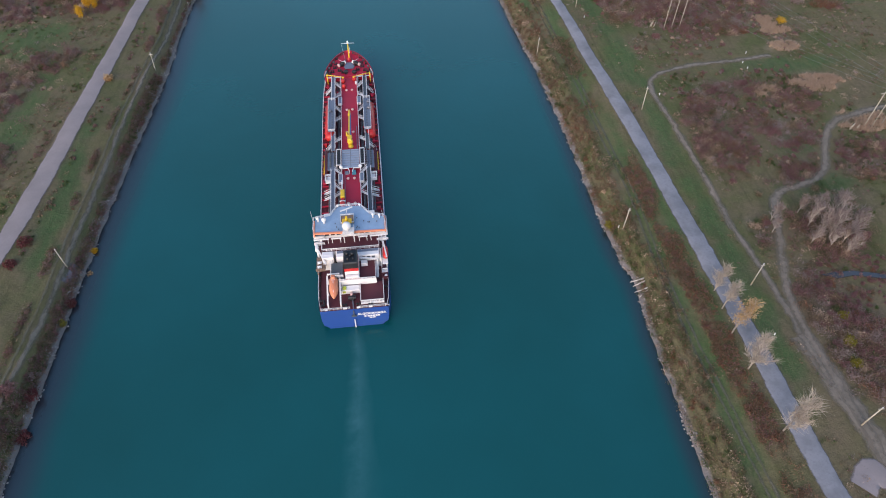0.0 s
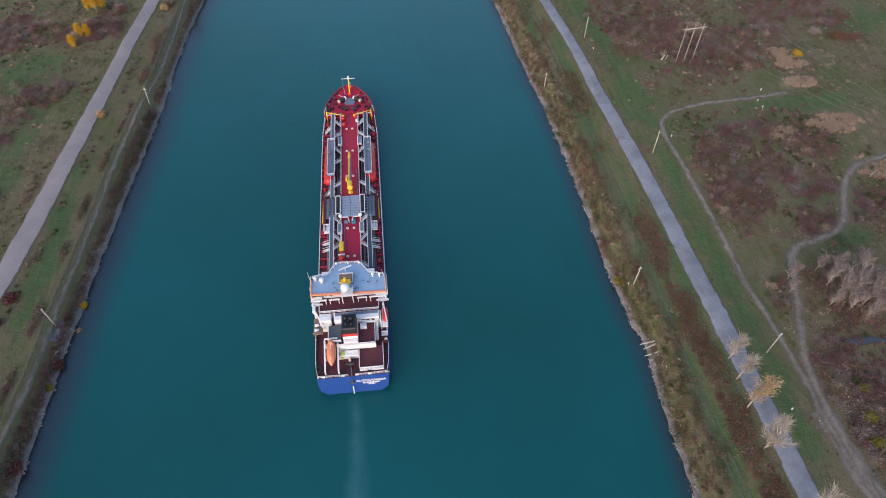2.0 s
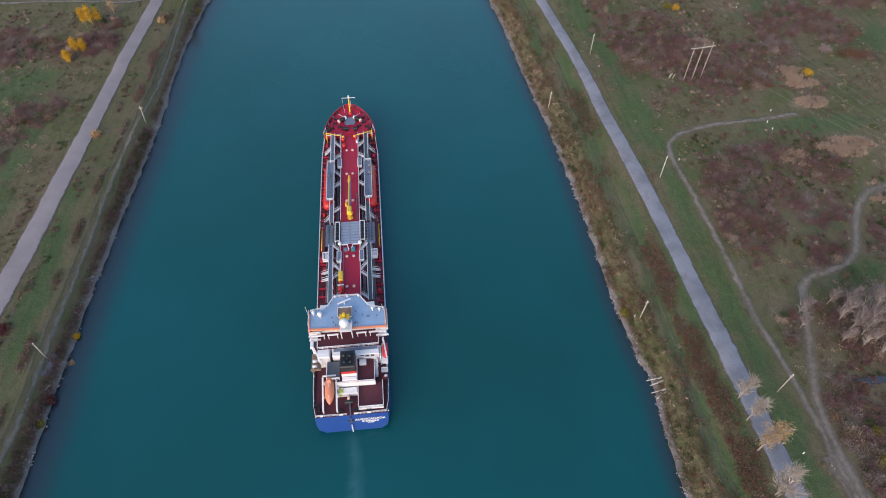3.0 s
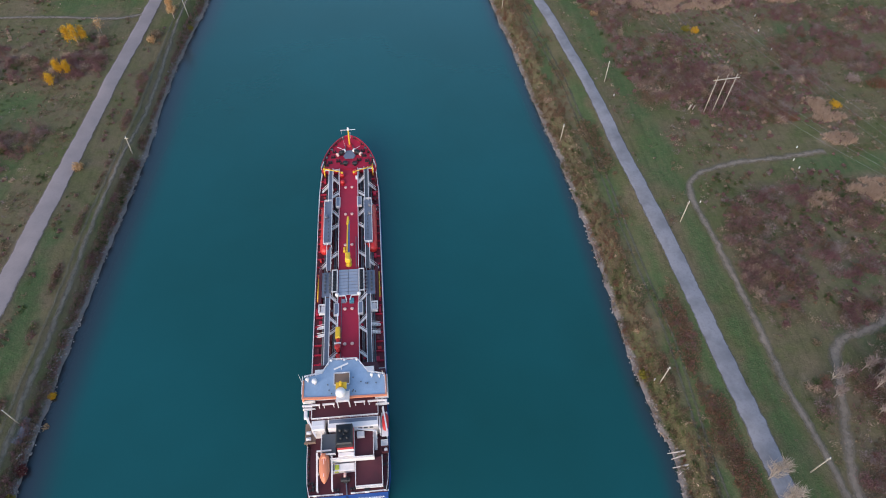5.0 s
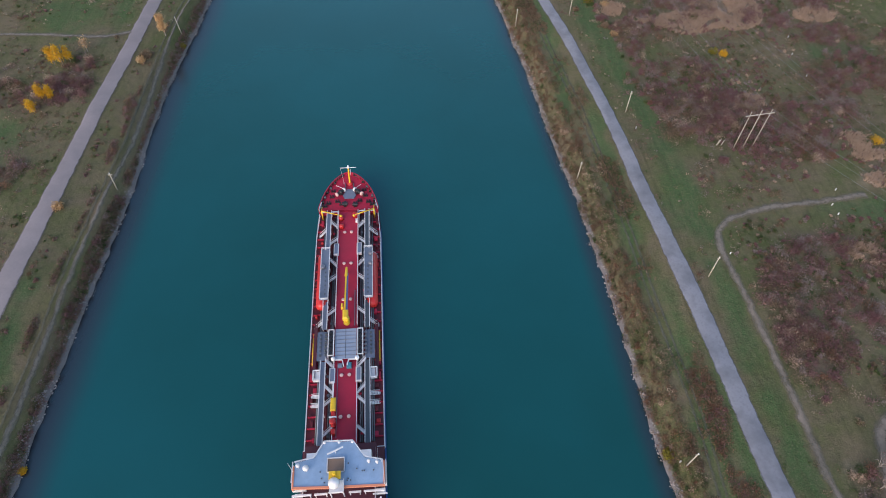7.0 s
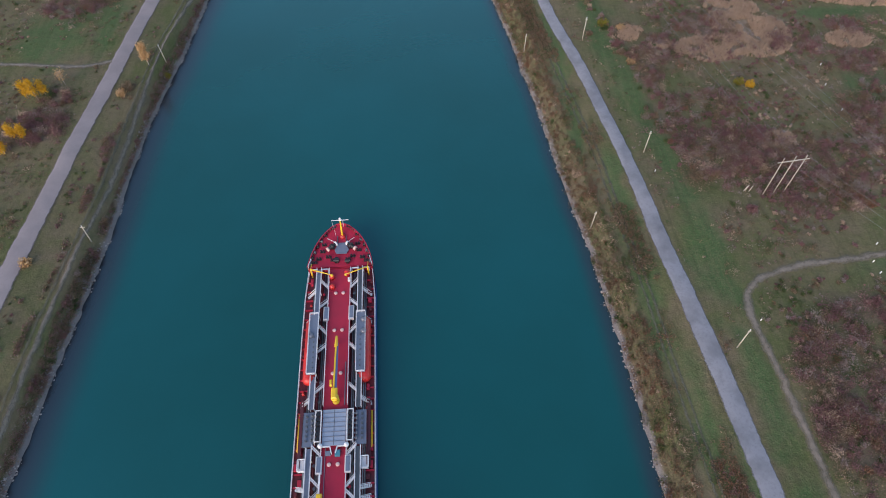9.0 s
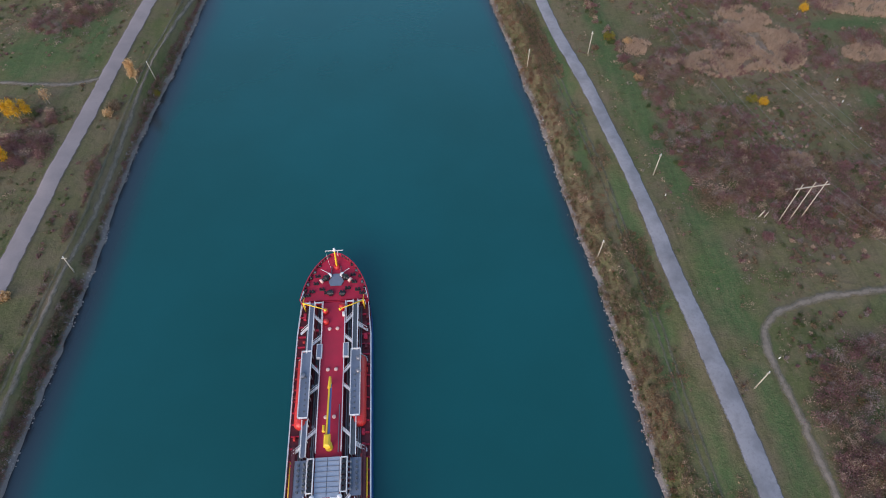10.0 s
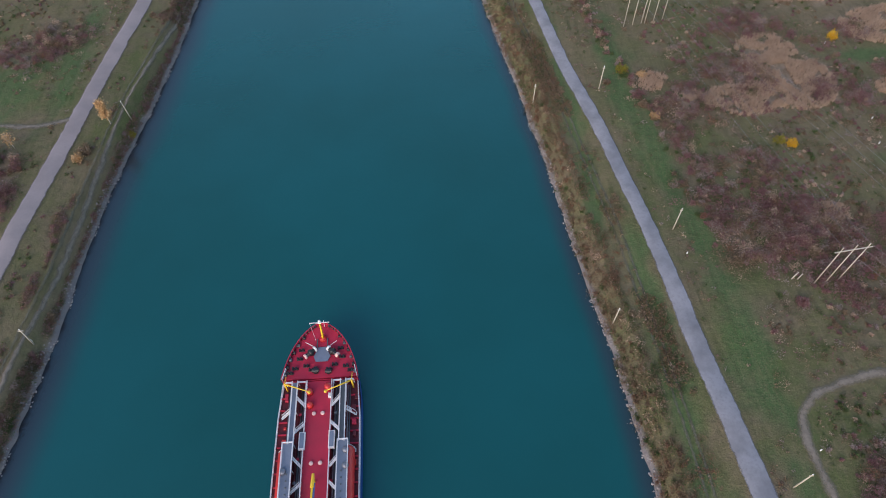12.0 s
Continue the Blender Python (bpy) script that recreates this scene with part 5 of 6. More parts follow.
F_GOLD = foliage("golden_leaves", [(0.68, 0.40, 0.03), (0.55, 0.29, 0.025), (0.72, 0.48, 0.06)])
F_APRICOT = foliage("apricot_leaves", [(0.55, 0.36, 0.19), (0.50, 0.30, 0.14), (0.62, 0.45, 0.28)])
F_OLIVE = foliage("yellow_green_leaves", [(0.26, 0.22, 0.035), (0.20, 0.18, 0.03), (0.32, 0.25, 0.05)])
F_PALE = foliage("pale_straw_twigs", [(0.46, 0.37, 0.31), (0.54, 0.45, 0.37), (0.38, 0.30, 0.26)])
F_TWIG = foliage("grey_twigs", [(0.28, 0.205, 0.19), (0.35, 0.27, 0.245), (0.21, 0.15, 0.145)])


class Cloud:
    """Gathers many small leaf and twig triangles into one mesh."""

    def __init__(self, seed):
        self.parts, self.r = [], np.random.RandomState(seed)

    def bush(self, x, y, z, rad, high, n, size):
        r = self.r
        d = r.normal(size=(n, 3))
        d /= np.linalg.norm(d, axis=1)[:, None] + 1e-9
        d[:, 2] = np.abs(d[:, 2])
        lump = 1 + 0.35 * np.sin(3 * np.arctan2(d[:, 1], d[:, 0]) + r.uniform(0, 6)) * r.uniform(0.4, 1)
        c = d * (np.array([rad, rad, high]) * (r.uniform(0.45, 1.0, n) * lump)[:, None]) + np.array([x, y, z - 0.1])
        self.leaves(c, size)

    def tangle(self, x, y, z, rad, high, n, size):
        """A loose low clump with no clear outline."""
        r = self.r
        c = r.normal(size=(n, 3)) * np.array([rad * 0.62, rad * 0.62, high * 0.45])
        c[:, 2] = np.abs(c[:, 2])
        self.leaves(c + np.array([x, y, z]), size)

    def leaves(self, c, size):
        n, r = len(c), self.r
        t = r.normal(size=(n, 3, 3)) * size * r.uniform(0.6, 1.3, (n, 1, 1))
        t -= t.mean(axis=1, keepdims=True)
        self.parts.append(c[:, None, :] + t)

    def twigs(self, p, d, n, length):
        """Thin upturned twigs round the points p, along the ways d."""
        r = self.r
        i = r.randint(0, len(p), n)
        w = d[i] + r.normal(size=(n, 3)) * 0.55 + np.array([0, 0, 0.25])
        w /= np.linalg.norm(w, axis=1)[:, None]
        a = p[i] + r.normal(size=(n, 3)) * 0.12
        s = r.normal(size=(n, 3)) * 0.035
        self.parts.append(np.stack([a - s, a + s, a + w * (length * r.uniform(0.5, 1.2, n))[:, None]], 1))

    def blades(self, x, y, z, high, n, spread):
        r = self.r
        b_ = np.array([x, y, z]) + r.normal(size=(n, 3)) * np.array([spread, spread, 0])
        tip = b_ + np.stack([r.normal(0, 0.22, n) * high, r.normal(0, 0.22, n) * high, r.uniform(0.6, 1, n) * high], 1)
        w = r.normal(size=(n, 3)) * 0.09
        w[:, 2] = 0
        self.parts.append(np.stack([b_ - w, b_ + w, tip], 1))

    def mesh(self, name, material):
        t = np.concatenate(self.parts).reshape(-1, 3)
        me = bpy.data.meshes.new(name)
        k = len(t) // 3
        me.vertices.add(len(t))
        me.vertices.foreach_set("co", t.astype(np.float32).ravel())
        me.loops.add(len(t))
        me.loops.foreach_set("vertex_index", np.arange(len(t), dtype=np.int32))
        me.polygons.add(k)
        me.polygons.foreach_set("loop_start", np.arange(0, len(t), 3, dtype=np.int32))
        me.update(calc_edges=True)
        me.materials.append(material)
        return me


def on_road(x, y):
    return abs(x - line_at(ROAD_R, y)) < 4.6 or abs(x - line_at(ROAD_L, y)) < 5.6


def near_track(x, y):
    for pts in (((123, -54.7), (121.6, -24.4), (122, -9.9), (126.8, 6.5), (135.4, 29.3), (151.2, 33.6), (157.8, 39.1), (173, 62.6), (188.5, 67.5)), ((119.4, -22.5), (118.2, 3.1), (116.4, 33.4), (114.9, 70.5), (113.7, 83.7), (114.3, 92.5), (118.8, 97.5), (133.4, 101.4), (168.7, 104.8)), ((-89.8, -13.5), (-86.7, 31.9), (-83.1, 95.4), (-78, 147.2), (-75.4, 201.5), (-66.5, 265.3)), ((-138.4, 212), (-117.6, 210.3), (-89.2, 210.2))):
        for (ax, ay), (bx, by) in zip(pts[:-1], pts[1:]):
            dx, dy = bx - ax, by - ay
            t = min(1, max(0, ((x - ax) * dx + (y - ay) * dy) / (dx * dx + dy * dy)))
            if (x - ax - t * dx) ** 2 + (y - ay - t * dy) ** 2 < 5.5:
                return True
    return False


rng = random.Random(11)
clouds = {k: Cloud(40 + i) for i, k in enumerate(("brown", "rust", "maroon", "tan", "green", "twig"))}


def put(kind, x, y, rad, high, n, size):
    clouds[kind].tangle(x, y, ground_z(x, y), rad, high, n, size)


def pick(*weights):
    """A kind by weight, from pairs of kind and weight."""
    k = rng.uniform(0, sum(w for _, w in weights))
    for kind, w in weights:
        k -= w
        if k <= 0:
            return kind
    return weights[-1][0]


# brush along both banks
for k in range(20000):
    y, right = rng.uniform(-95, 400), rng.random() < 0.36
    if right:
        s = rng.uniform(0.4, 7.5) if rng.random() < 0.75 else rng.uniform(7, 13)
        x = line_at(SHORE_R, y) + s
    else:
        s = rng.uniform(0.9, 9.5)
        x = line_at(SHORE_L, y) - s
    if on_road(x, y) or near_track(x, y) or wob(x, y, 0.09, 60) < (-0.4 if s < 7 else 0.1) + rng.uniform(-0.15, 0.15):
        continue
    hue = wob(x, y, 0.045, 71)
    if right:
        kind = pick(("rust", max(0.1, 0.5 + 5 * hue)), ("brown", 3), ("tan", max(0.1, 0.3 - 2 * hue)), ("green", max(0.3, 1.2 - 3 * hue)))
    else:
        kind = pick(("maroon", 2.8 + 2 * hue), ("brown", 3), ("twig", 0.6), ("green", 1.0), ("rust", 0.3))
    rad = rng.uniform(0.4, 1.15)
    put(kind, x, y, rad, rad * rng.uniform(0.7, 1.3), int(22 + 22 * rad), 0.125)
# red brush between the bank track and the paved road
for k in range(5200):
    y = rng.uniform(-75, 330)
    x = line_at(ROAD_R, y) - rng.uniform(4.6, 10.5) + 1.2 * wob(0, y, 0.05, 9)
    thick = 0.26 if y < 48 else 0.45
    if wob(x, y, 0.06, 81) < thick - 0.3 + rng.uniform(-0.2, 0.2):
        continue
    kind = pick(("rust", 3), ("maroon", 1), ("brown", 1.6)) if y < 48 else pick(("rust", 0.8), ("brown", 3), ("green", 1))
    rad = rng.uniform(0.4, 1.1)
    put(kind, x, y, rad, rad * 1.1, int(20 + 22 * rad), 0.125)
# left verge of the gravel road
for k in range(900):
    y = rng.uniform(-30, 380)
    x = line_at(ROAD_L, y) + (rng.uniform(4.6, 8) if rng.random() < 0.5 else -rng.uniform(4.8, 8))
    if wob(x, y, 0.07, 85) < 0.08:
        continue
    rad = rng.uniform(0.3, 0.8)
    put(pick(("brown", 3), ("maroon", 1), ("green", 2)), x, y, rad, rad, int(26 + 30 * rad), 0.16)
# thickets in the meadows
for cx, cy, rx, ry in RUDDY:
    for k in range(int(rx * ry * 1.15)):
        a, d = rng.uniform(0, 6.283), math.sqrt(rng.random()) * 1.0 + abs(rng.gauss(0, 0.35))
        x, y = cx + rx * d * math.cos(a), cy + ry * d * math.sin(a)
        if on_road(x, y) or near_track(x, y) or wob(x, y, 0.16, 90) + 0.6 * wob(x, y, 0.07, 91) < 0.06:
            continue
        rad = rng.uniform(0.9, 2.5)
        hue, tone = wob(x, y, 0.06, 33), wob(x, y, 0.11, 37)
        kind = pick(("maroon", max(0.2, 2.6 + 5 * hue)), ("brown", max(0.2, 2 - 4 * hue)), ("twig", max(0.1, 0.7 + 2 * tone)), ("rust", max(0, 4 * tone - 0.9)), ("green", max(0, -2.5 * tone - 0.1)), ("tan", max(0, -1.6 * hue)))
        put(kind, x, y, rad, rad * rng.uniform(0.7, 1.1), int(50 + 66 * rad), 0.13)
# rounded shrubs that stand out of the thickets
def shrub(kind, x, y, rad):
    if on_road(x, y) or near_track(x, y) or inland(x, y) < 1:
        return
    z = ground_z(x, y)
    for k in range(3):
        a = rng.uniform(0, 6.283)
        clouds[kind].bush(x + 0.4 * rad * math.cos(a), y + 0.4 * rad * math.sin(a), z, rad * rng.uniform(0.55, 0.8), rad * rng.uniform(0.8, 1.2), int(40 + 42 * rad), 0.115)


for cx, cy, rx, ry in RUDDY:
    for k in range(int(rx * ry * 0.42) + 2):
        a, d = rng.uniform(0, 6.283), math.sqrt(rng.random()) + abs(rng.gauss(0, 0.15))
        shrub(pick(("maroon", 3.2), ("twig", 1.2), ("brown", 1.6), ("rust", 0.6), ("tan", 0.4), ("green", 0.4)), cx + rx * d * math.cos(a), cy + ry * d * math.sin(a), rng.uniform(1.1, 2.8))
for k in range(150):
    y = rng.uniform(150, 285)
    x = line_at(((146.7, 112.6), (165, 112.2), (191.4, 111.9), (208.2, 103.5), (224.5, 100.6), (258.9, 95.2)), y) + rng.gauss(0, 1.8)
    shrub(pick(("maroon", 3), ("brown", 2), ("tan", 1), ("green", 0.8), ("twig", 0.7)), x, y, rng.uniform(0.8, 1.9))
for k in range(90):
    a = rng.uniform(0, 6.283)
    shrub(pick(("maroon", 4), ("twig", 1), ("brown", 1)), 150.4 + 27 * math.cos(a) + rng.gauss(0, 3), 219.1 + 25 * math.sin(a) + rng.gauss(0, 3), rng.uniform(1.0, 2.4))
for k in range(900):
    y = rng.uniform(-80, 390)
    if rng.random() < 0.38:
        shrub(pick(("brown", 3), ("green", 1.0), ("rust", 1.0), ("tan", 0.4)), line_at(SHORE_R, y) + rng.uniform(1.2, 5), y, rng.uniform(0.6, 1.4))
    else:
        shrub(pick(("maroon", 3), ("brown", 2.4), ("twig", 0.8), ("green", 0.5)), line_at(SHORE_L, y) - rng.uniform(1.4, 7), y, rng.uniform(0.6, 1.5))
for k in range(260):
    y = rng.uniform(-60, 330)
    x = line_at(ROAD_R, y) + rng.uniform(18, 120)
    if wob(x, y, 0.025, 55) > 0.02:
        shrub(pick(("maroon", 3), ("brown", 2), ("green", 1), ("twig", 0.8)), x, y, rng.uniform(0.6, 1.5))
for x0, x1, y0, y1, n, kinds in ((122, 190, 38, 97, 1100, (("brown", 3), ("green", 2.2), ("maroon", 2.2), ("tan", 0.8), ("twig", 0.7))), (116, 182, 112, 172, 900, (("maroon", 3.4), ("brown", 2), ("green", 0.8), ("twig", 0.8), ("tan", 0.5))), (130, 165, -62, 2, 700, (("maroon", 4), ("brown", 2), ("green", 0.6), ("rust", 0.6))), (112, 215, 172, 300, 900, (("brown", 2.4), ("maroon", 2.6), ("green", 1.6), ("tan", 0.8), ("twig", 0.6))), (-160, -112, 60, 310, 900, (("brown", 3), ("maroon", 2), ("green", 2), ("tan", 0.5)))):
    for k in range(n):
        x, y = rng.uniform(x0, x1), rng.uniform(y0, y1)
        if wob(x, y, 0.045, 57) + 0.5 * wob(x, y, 0.15, 58) > -0.05 and blot(x, y, LUSH, 21) < 0.6:
            shrub(pick(*kinds), x, y, rng.uniform(0.35, 1.15))
# scattered weeds and tussocks over the open ground
for k in range(42000):
    y = rng.uniform(-90, 400)
    x = line_at(ROAD_R, y) + rng.uniform(3.4, 165) if rng.random() < 0.66 else line_at(ROAD_L, y) - rng.uniform(4, 95)
    if near_track(x, y) or wob(x, y, 0.05, 93) + 0.5 * wob(x, y, 0.2, 94) < 0.0 or blot(x, y, LUSH, 21) > 0.4 and rng.random() < 0.8:
        continue
    hue = wob(x, y, 0.03, 97)
    kind = pick(("brown", 3.2), ("green", 2.4 - 3 * hue), ("tan", 0.6), ("maroon", 0.5 + 3 * max(0, hue)), ("rust", 0.25), ("twig", 0.4))
    rad = rng.uniform(0.22, 0.66) if rng.random() < 0.9 else rng.uniform(0.7, 1.4)
    put(kind, x, y, rad, rad * rng.uniform(0.6, 1.2), int(9 + 26 * rad), 0.12)
# low straw and olive growth in soft drifts over the meadows
for k in range(5200):
    y = rng.uniform(-70, 330)
    x = line_at(ROAD_R, y) + rng.uniform(14, 130) if rng.random() < 0.72 else line_at(ROAD_L, y) - rng.uniform(6, 70)
    if near_track(x, y) or wob(x, y, 0.035, 61) + 0.5 * wob(x, y, 0.12, 62) < 0.05:
        continue
    tone = wob(x, y, 0.05, 66)
    rad = rng.uniform(0.6, 1.6)
    put(pick(("brown", 2.2), ("tan", max(0.2, 0.8 + 3 * tone)), ("green", max(0.2, 1 - 3 * tone)), ("twig", 0.8)), x, y, rad, rad * 0.5, int(26 + 34 * rad), 0.13)
# dry reeds
for cx, cy, rx, ry in TAN:
    if (rx + ry) > 6:
        for k in range(int(rx * ry * 9)):
            a, d = rng.uniform(0, 6.283), math.sqrt(rng.random()) * 1.1
            x, y = cx + rx * d * math.cos(a), cy + ry * d * math.sin(a)
            if wob(x, y, 0.2, 12) < -0.22 or near_track(x, y) or inland(x, y) < 3:
                continue
            clouds["tan"].blades(x, y, ground_z(x, y), 1.5, 9, 0.35)
NAMES = {"brown": ("brown_scrub", "dry brown autumn scrub along banks and meadows", F_BROWN), "rust": ("rust_scrub", "rust-red autumn brush beside the road and bank", F_RUST), "maroon": ("maroon_scrub", "maroon bare-stemmed shrubs in meadow thickets", F_MAROON), "tan": ("dry_reeds", "pale tan dry reeds and dead grass", F_TAN), "green": ("green_weeds", "low green weeds and tussocks in the grass", F_GREEN), "twig": ("grey_brush", "grey leafless twiggy brush", F_TWIG)}
for key, (nm, lab, mt) in NAMES.items():
    tagged(part(nm, clouds[key].mesh(nm, mt), mt), lab, "scrub", kind="stuff")


# ---- single bushes and trees ----
def lone_bush(x, y, rad, high, material, label, seed, size=0.16):
    z = ground_z(x, y)
    t = thing("bush", (x, y, z), label, "bush")
    c = Cloud(seed)
    for k in range(5):
        a = k * 1.256 + seed
        c.bush(x + 0.45 * rad * math.cos(a), y + 0.45 * rad * math.sin(a), z + 0.12 * high * (k % 2), rad * 0.62, high * (0.7 + 0.08 * k), int(90 + 55 * rad), size)
    part("bush_leaves", c.mesh("bush_leaves", material), material, t)
    st = Shape()
    for k in range(5):
        a = 1.256 * k
        st.rod((x, y, z - 0.2), (x + 0.5 * rad * math.cos(a), y + 0.5 * rad * math.sin(a), z + 0.7 * high), 0.07, 0.02, 5)
    part("bush_stems", st, BARK, t)


def tree(x, y, high, spread, leaves, label, seed, leaf_n=700, bare=False, lean=(0, 0), upright=0.7, size=0.17):
    """A tapered trunk with forking limbs, twigs and a loose crown."""
    r = random.Random(seed)
    z = ground_z(x, y)
    t = thing("tree", (x, y, z), label, "tree")
    wood, tips = Shape(), []

    def grow(p, d, length, rad, depth):
        q = p + d * length
        wood.rod(p, q, rad, rad * 0.55, 6 if depth < 2 else 4)
        if depth >= 2:
            tips.append((p.lerp(q, 0.3), q))
        if depth == 3:
            return
        for k in range(11 if depth == 0 else 4):
            a, f = r.uniform(0, 6.283), r.uniform(0.12 if bare or upright > 1.3 else 0.3, 1.0)
            side = Vector((math.cos(a), math.sin(a), 0))
            if depth == 0:
                nd = (side * spread / high * 1.2 + Vector((0, 0, upright * 0.9))).normalized()
                grow(p.lerp(q, f), nd, spread * 0.62 * (1.15 - 0.5 * f), rad * 0.55, 1)
            else:
                nd = (d + side * 0.75 + Vector((0, 0, 0.3 * upright))).normalized()
                grow(p.lerp(q, f), nd, length * r.uniform(0.5, 0.75), rad * 0.5, depth + 1)

    grow(Vector((x, y, z - 0.3)), Vector((lean[0], lean[1], 1)).normalized(), high * 0.78, high * 0.014 + 0.04, 0)
    part("trunk", wood, BARK, t, "", True)
    c = Cloud(seed)
    cs = np.array([tuple(a.lerp(b_, c.r.uniform())) for a, b_ in tips for _ in range(max(1, leaf_n // max(1, len(tips))))])
    if bare:
        c.twigs(np.array([tuple(b_) for _, b_ in tips]), np.array([tuple((b_ - a).normalized()) for a, b_ in tips]), leaf_n * 2, high * 0.17)
        if leaves is F_APRICOT:
            c.leaves(cs[::2] + c.r.normal(size=cs[::2].shape) * 0.5, size * 0.6)
    else:
        c.leaves(cs + c.r.normal(size=cs.shape) * 0.55, size)
    part("crown", c.mesh("crown", leaves), leaves, t)


tree(101.9, -5.2, 11.0, 4.6, F_PALE, "bare pale grey tree beside the paved road", 1, 300, True, upright=1.5)
tree(101.7, -11.4, 12.0, 4.8, F_PALE, "bare pale tree beside the paved road", 2, 340, True, upright=1.5)
tree(101.1, -19.5, 14.5, 7.2, F_APRICOT, "apricot-leaved autumn tree overhanging the paved road", 3, 2600, size=0.15, upright=1.4)
tree(101.2, -30.2, 13.5, 6.6, F_PALE, "pale thin-leaved autumn tree beside the paved road", 4, 700, True, upright=1.4)
tree(102.5, -47.4, 15.5, 7.4, F_PALE, "bare many-branched pale tree beside the road", 5, 620, True, upright=1.5)
for k, (x, y, h) in enumerate(((144.2, 10.2, 9), (139.7, 15.1, 8), (148.3, 15.7, 9.5), (142.8, 19.1, 8), (146.1, 3.8, 7), (151.2, 10.4, 7.5), (137.6, 8.6, 6), (129.5, 18.8, 6.5), (127.6, 13.8, 5), (141.7, 12.1, 8), (145.7, 13.2, 8), (147.1, 7.8, 7.5), (142.1, 6.2, 6.5), (149.9, 19.8, 8), (139.3, 21, 6), (154.4, 14.4, 6.5))):
    tree(x, y, h * 1.2, h * 0.62, F_TWIG, "bare pinkish-grey tree in a thicket beside the track", 20 + k, 300, True, upright=1.8)
for k, (x, y, h, s) in enumerate(((-113.4, 190.3, 8.5, 2.6), (-109.9, 189.3, 10, 2.8), (-107.8, 191.5, 9, 2.6), (-112.9, 163, 5.5, 2.2), (-111.9, 169.9, 6.5, 2.4), (-109, 170.4, 6, 2.2))):
    tree(x, y, h, s, F_GOLD, "golden yellow autumn tree in the meadow", 40 + k, 1800, upright=1.9, size=0.16)
tree(-75.7, 209.2, 10.5, 2.8, F_APRICOT, "tall slender golden tree beside the gravel road", 50, 3200, upright=1.3, size=0.2)
tree(-102.9, 197.6, 7.0, 2.8, F_APRICOT, "small apricot autumn tree in the meadow", 51, 600, upright=1.0)
LONE = ((-92.1, 117.3, 1.9, 2.2, F_APRICOT, "round golden-brown bush beside the gravel road"), (184.3, 128.8, 2.2, 2.2, F_GOLD, "round yellow autumn bush in the meadow"), (101.3, 220.5, 2.4, 2.6, F_OLIVE, "yellow-green bush beside the green verge"), (143.3, 182.1, 1.9, 2.0, F_OLIVE, "bright yellow-green bush in the meadow"), (146.9, 180.3, 1.9, 2.0, F_GOLD, "bright yellow bush in the meadow"), (182.3, 232.7, 2.0, 3.2, F_GOLD, "orange-yellow bush in the far meadow"), (133.5, -17.8, 1.8, 2.0, F_OLIVE, "olive yellow bush in maroon thicket"), (131.2, -25.5, 1.9, 2.2, F_OLIVE, "olive yellow bush in maroon thicket"), (129.6, -31.8, 1.6, 2.0, F_OLIVE, "olive yellow bush in maroon thicket"), (-81.3, 35.3, 1.1, 1.5, F_GOLD, "small yellow bush on the canal bank"), (-80.7, 26.6, 1.3, 1.5, F_APRICOT, "small golden bush at the water's edge"), (-83.4, 7.9, 1.2, 1.5, F_OLIVE, "small yellow-green bush on the canal bank"), (-70.1, 207.9, 1.4, 1.8, F_OLIVE, "yellow bush on the canal bank"), (-83, 14.9, 1.8, 1.8, F_CRIMSON, "crimson bush on the canal bank"), (-85.1, -14.7, 2.3, 2.0, F_CRIMSON, "crimson bush on the canal bank"), (-88.8, -14.4, 2.2, 2.0, F_MAROON, "maroon bush on the canal bank"), (-84.6, -25.8, 2.2, 2.0, F_CRIMSON, "crimson bush on the canal bank"), (-98.5, 34.4, 2.4, 1.6, F_CRIMSON, "dark red bush beside the gravel road"), (-99.8, 25.9, 2.0, 1.5, F_CRIMSON, "dark red bush beside the gravel road"), (82.2, 27.2, 2.0, 2.0, F_OLIVE, "straw-coloured bush on the canal bank"), (197.9, 142.9, 2.8, 3.6, F_TWIG, "pale grey-pink bush in the meadow"), (210.8, 138.7, 3.6, 2.4, F_RUST, "large rust-red bush in the meadow"), (205.6, 139.9, 3.0, 2.2, F_RUST, "large rust-red bush in the meadow"), (162, 124.7, 2.2, 1.8, F_RUST, "orange-rust bush below the power wires"), (165.1, 122.7, 1.8, 1.6, F_RUST, "orange-rust bush below the power wires"), (-80.6, 196.1, 2.4, 2.8, F_BROWN, "large brown bush beside the gravel road"), (-82, 192.6, 2.0, 2.4, F_APRICOT, "tawny bush beside the gravel road"), (127.2, 123, 1.9, 1.8, F_MAROON, "mauve round bush in the meadow"), (166.7, 205.2, 2.6, 2.6, F_MAROON, "mauve bush beside the reed bed"), (177.9, 200.9, 2.8, 2.6, F_MAROON, "mauve bush beside the reed bed"), (198, 212.9, 3.6, 2.8, F_MAROON, "mauve bush in the far meadow"), (107.7, 217.3, 2.0, 2.0, F_APRICOT, "tawny bush in the shrub row"), (104.4, 202.3, 1.9, 1.8, F_BROWN, "brown bush in the shrub row"), (106.8, 196.4, 1.9, 1.8, F_APRICOT, "tawny bush in the shrub row"), (94.6, 214.6, 1.4, 1.6, F_BROWN, "brown bush at the road edge"), (-76.3, 135.8, 1.7, 1.7, F_BROWN, "brown bush on the canal bank"), (-119.4, 126, 1.2, 2.0, F_GREEN, "dark green bush in the meadow"))
for k, (x, y, r_, h, mt, lab) in enumerate(LONE):
    lone_bush(x, y, r_, h, mt, lab, 100 + k)

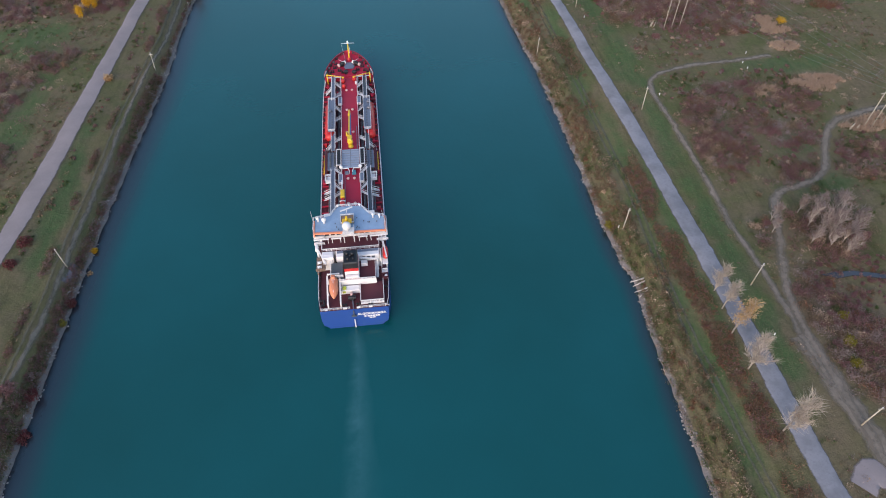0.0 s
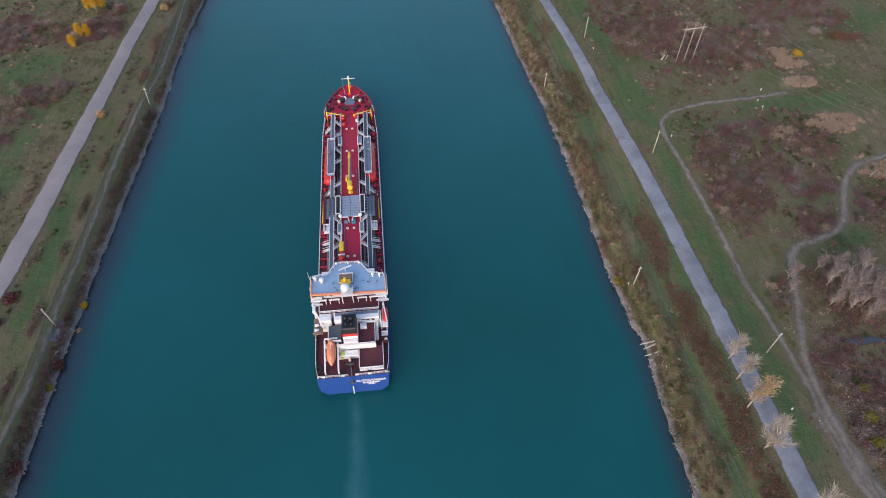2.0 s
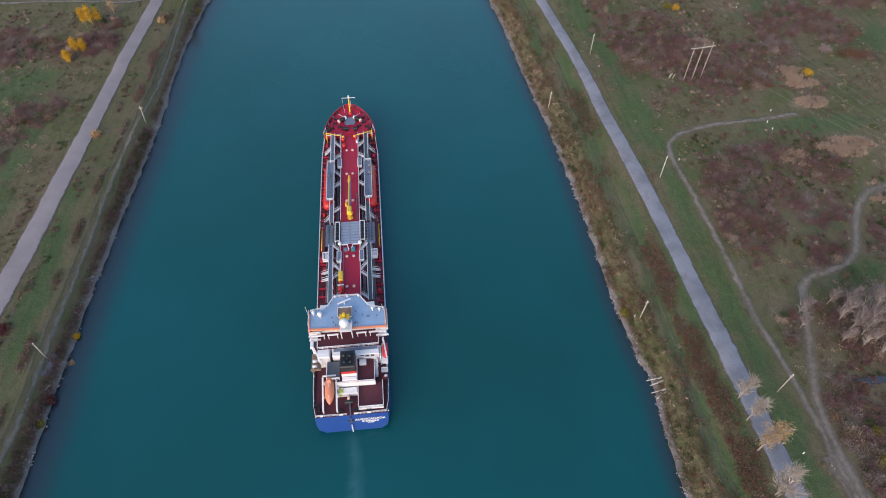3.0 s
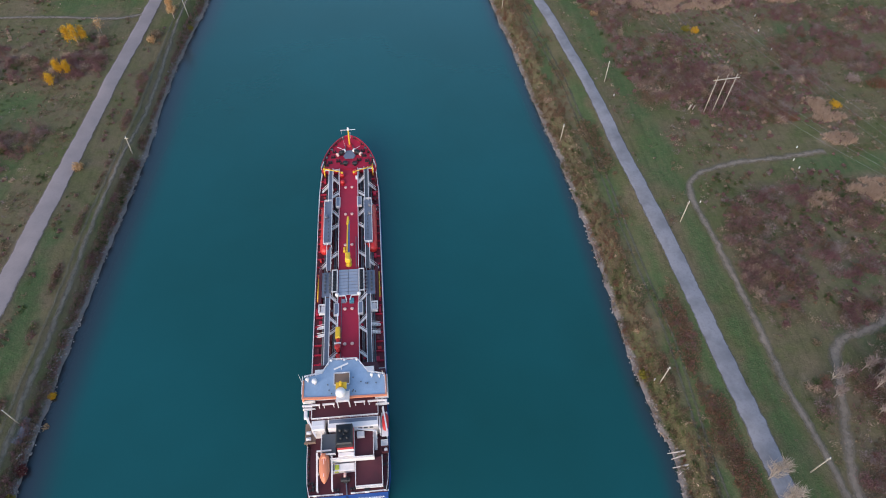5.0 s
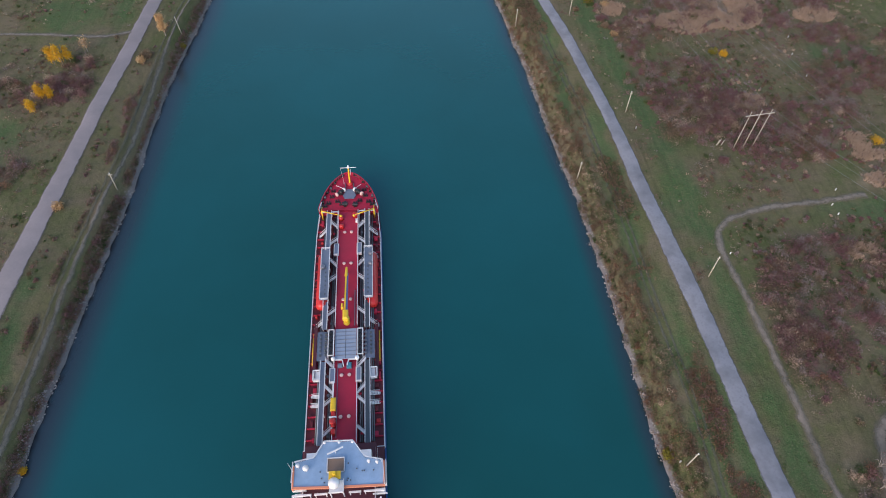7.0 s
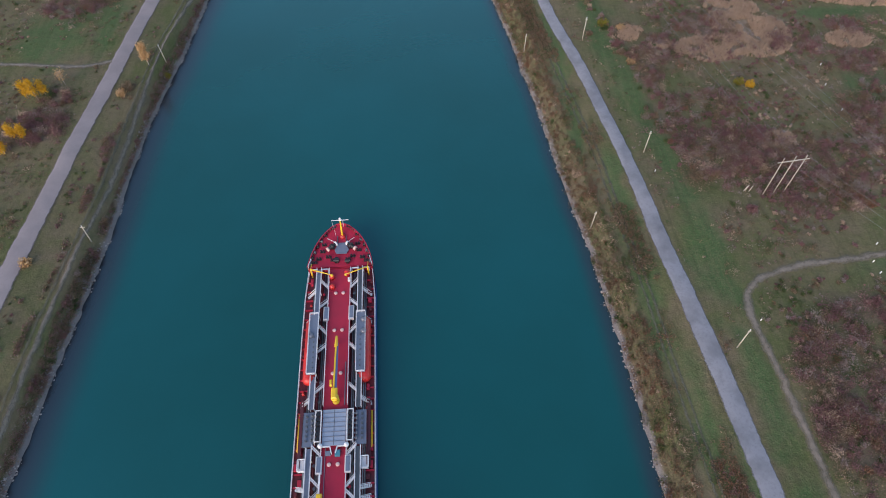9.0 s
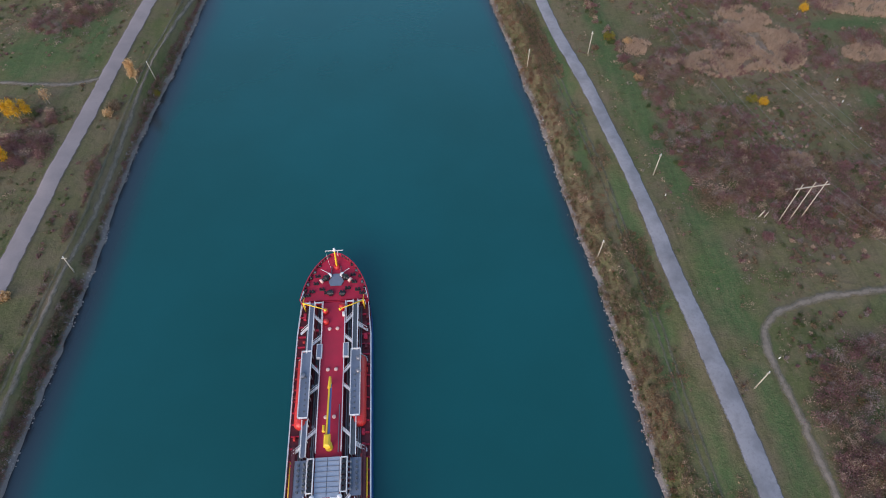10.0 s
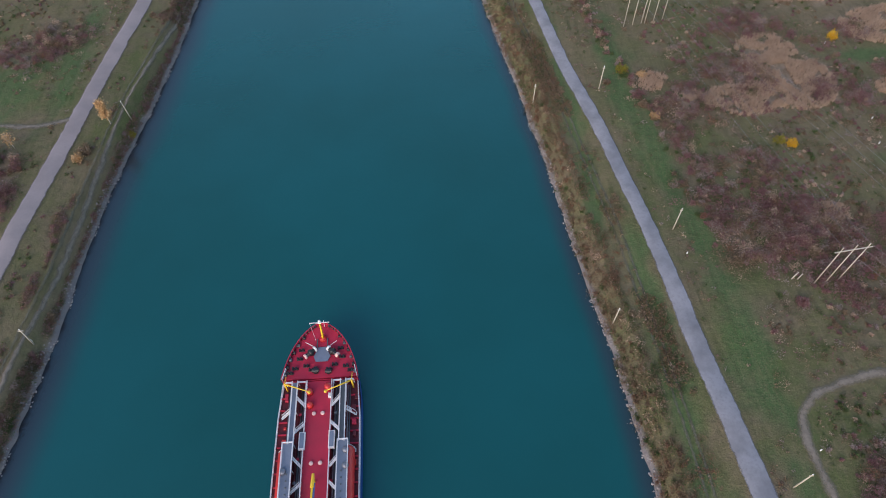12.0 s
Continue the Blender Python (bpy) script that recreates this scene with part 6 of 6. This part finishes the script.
# ---- stones along the waterline ----
stones = Shape()
ico = [(0, 0, 1), (0.9, 0, 0.3), (0.3, 0.85, 0.3), (-0.75, 0.5, 0.3), (-0.75, -0.5, 0.3), (0.3, -0.85, 0.3), (0, 0, -0.6)]
ico_f = [(0, 1, 2), (0, 2, 3), (0, 3, 4), (0, 4, 5), (0, 5, 1), (6, 2, 1), (6, 3, 2), (6, 4, 3), (6, 5, 4), (6, 1, 5)]
for k in range(4600):
    y, right = rng.uniform(-90, 400), rng.random() < 0.45
    s = rng.uniform(-0.25, 1.5 if right else 2.0)
    x = line_at(SHORE_R, y) + s if right else line_at(SHORE_L, y) - s
    x += (0.55 * wob(9 if right else 3, y, 0.21, 1) + 0.35 * wob(9 if right else 3, y, 0.7, 2)) * (1 - smooth(0, 6, max(0, s)))
    r_ = rng.uniform(0.12, 0.36) * (1.3 if rng.random() < 0.1 else 1)
    if wob(x, y, 0.1, 44) < (-0.25 if right else -0.1):
        continue
    m = Matrix.Translation((x, y, max(-0.05, ground_z(x, y) if s > 0 else -0.05))) @ Euler((rng.uniform(-0.5, 0.5), rng.uniform(-0.5, 0.5), rng.uniform(0, 6))).to_matrix().to_4x4()
    stones.add([m @ Vector((p[0] * r_ * rng.uniform(0.8, 1.3), p[1] * r_, p[2] * r_)) for p in ico], ico_f)
tagged(part("bank_stones", stones, ROCK), "pale grey rubble stones along the waterline", "stones", kind="stuff")
strip("bare_patch", [(-84.9, 21.1), (-83.9, 28.3)], 3.4, SHEET, "mauve-grey bare stony patch on the bank", 0.15, ragged=0.8, category="bare ground")
pud = Shape().prism([(134.8, -3.4), (138.8, -5.1), (143.9, -4.6), (151.9, -6.6), (158, -6.3), (152, -4.9), (143.9, -3), (138.9, -2.9)], ground_z(142.9, -4.1) + 0.1, ground_z(142.9, -4.1) + 0.45)
PUDDLE = surface("still_grey_water", (0.05, 0.055, 0.065), 0.2, bump=0.02)
tagged(part("pond", pud, PUDDLE), "narrow grey-blue pond in the thicket", "pond", kind="structure")
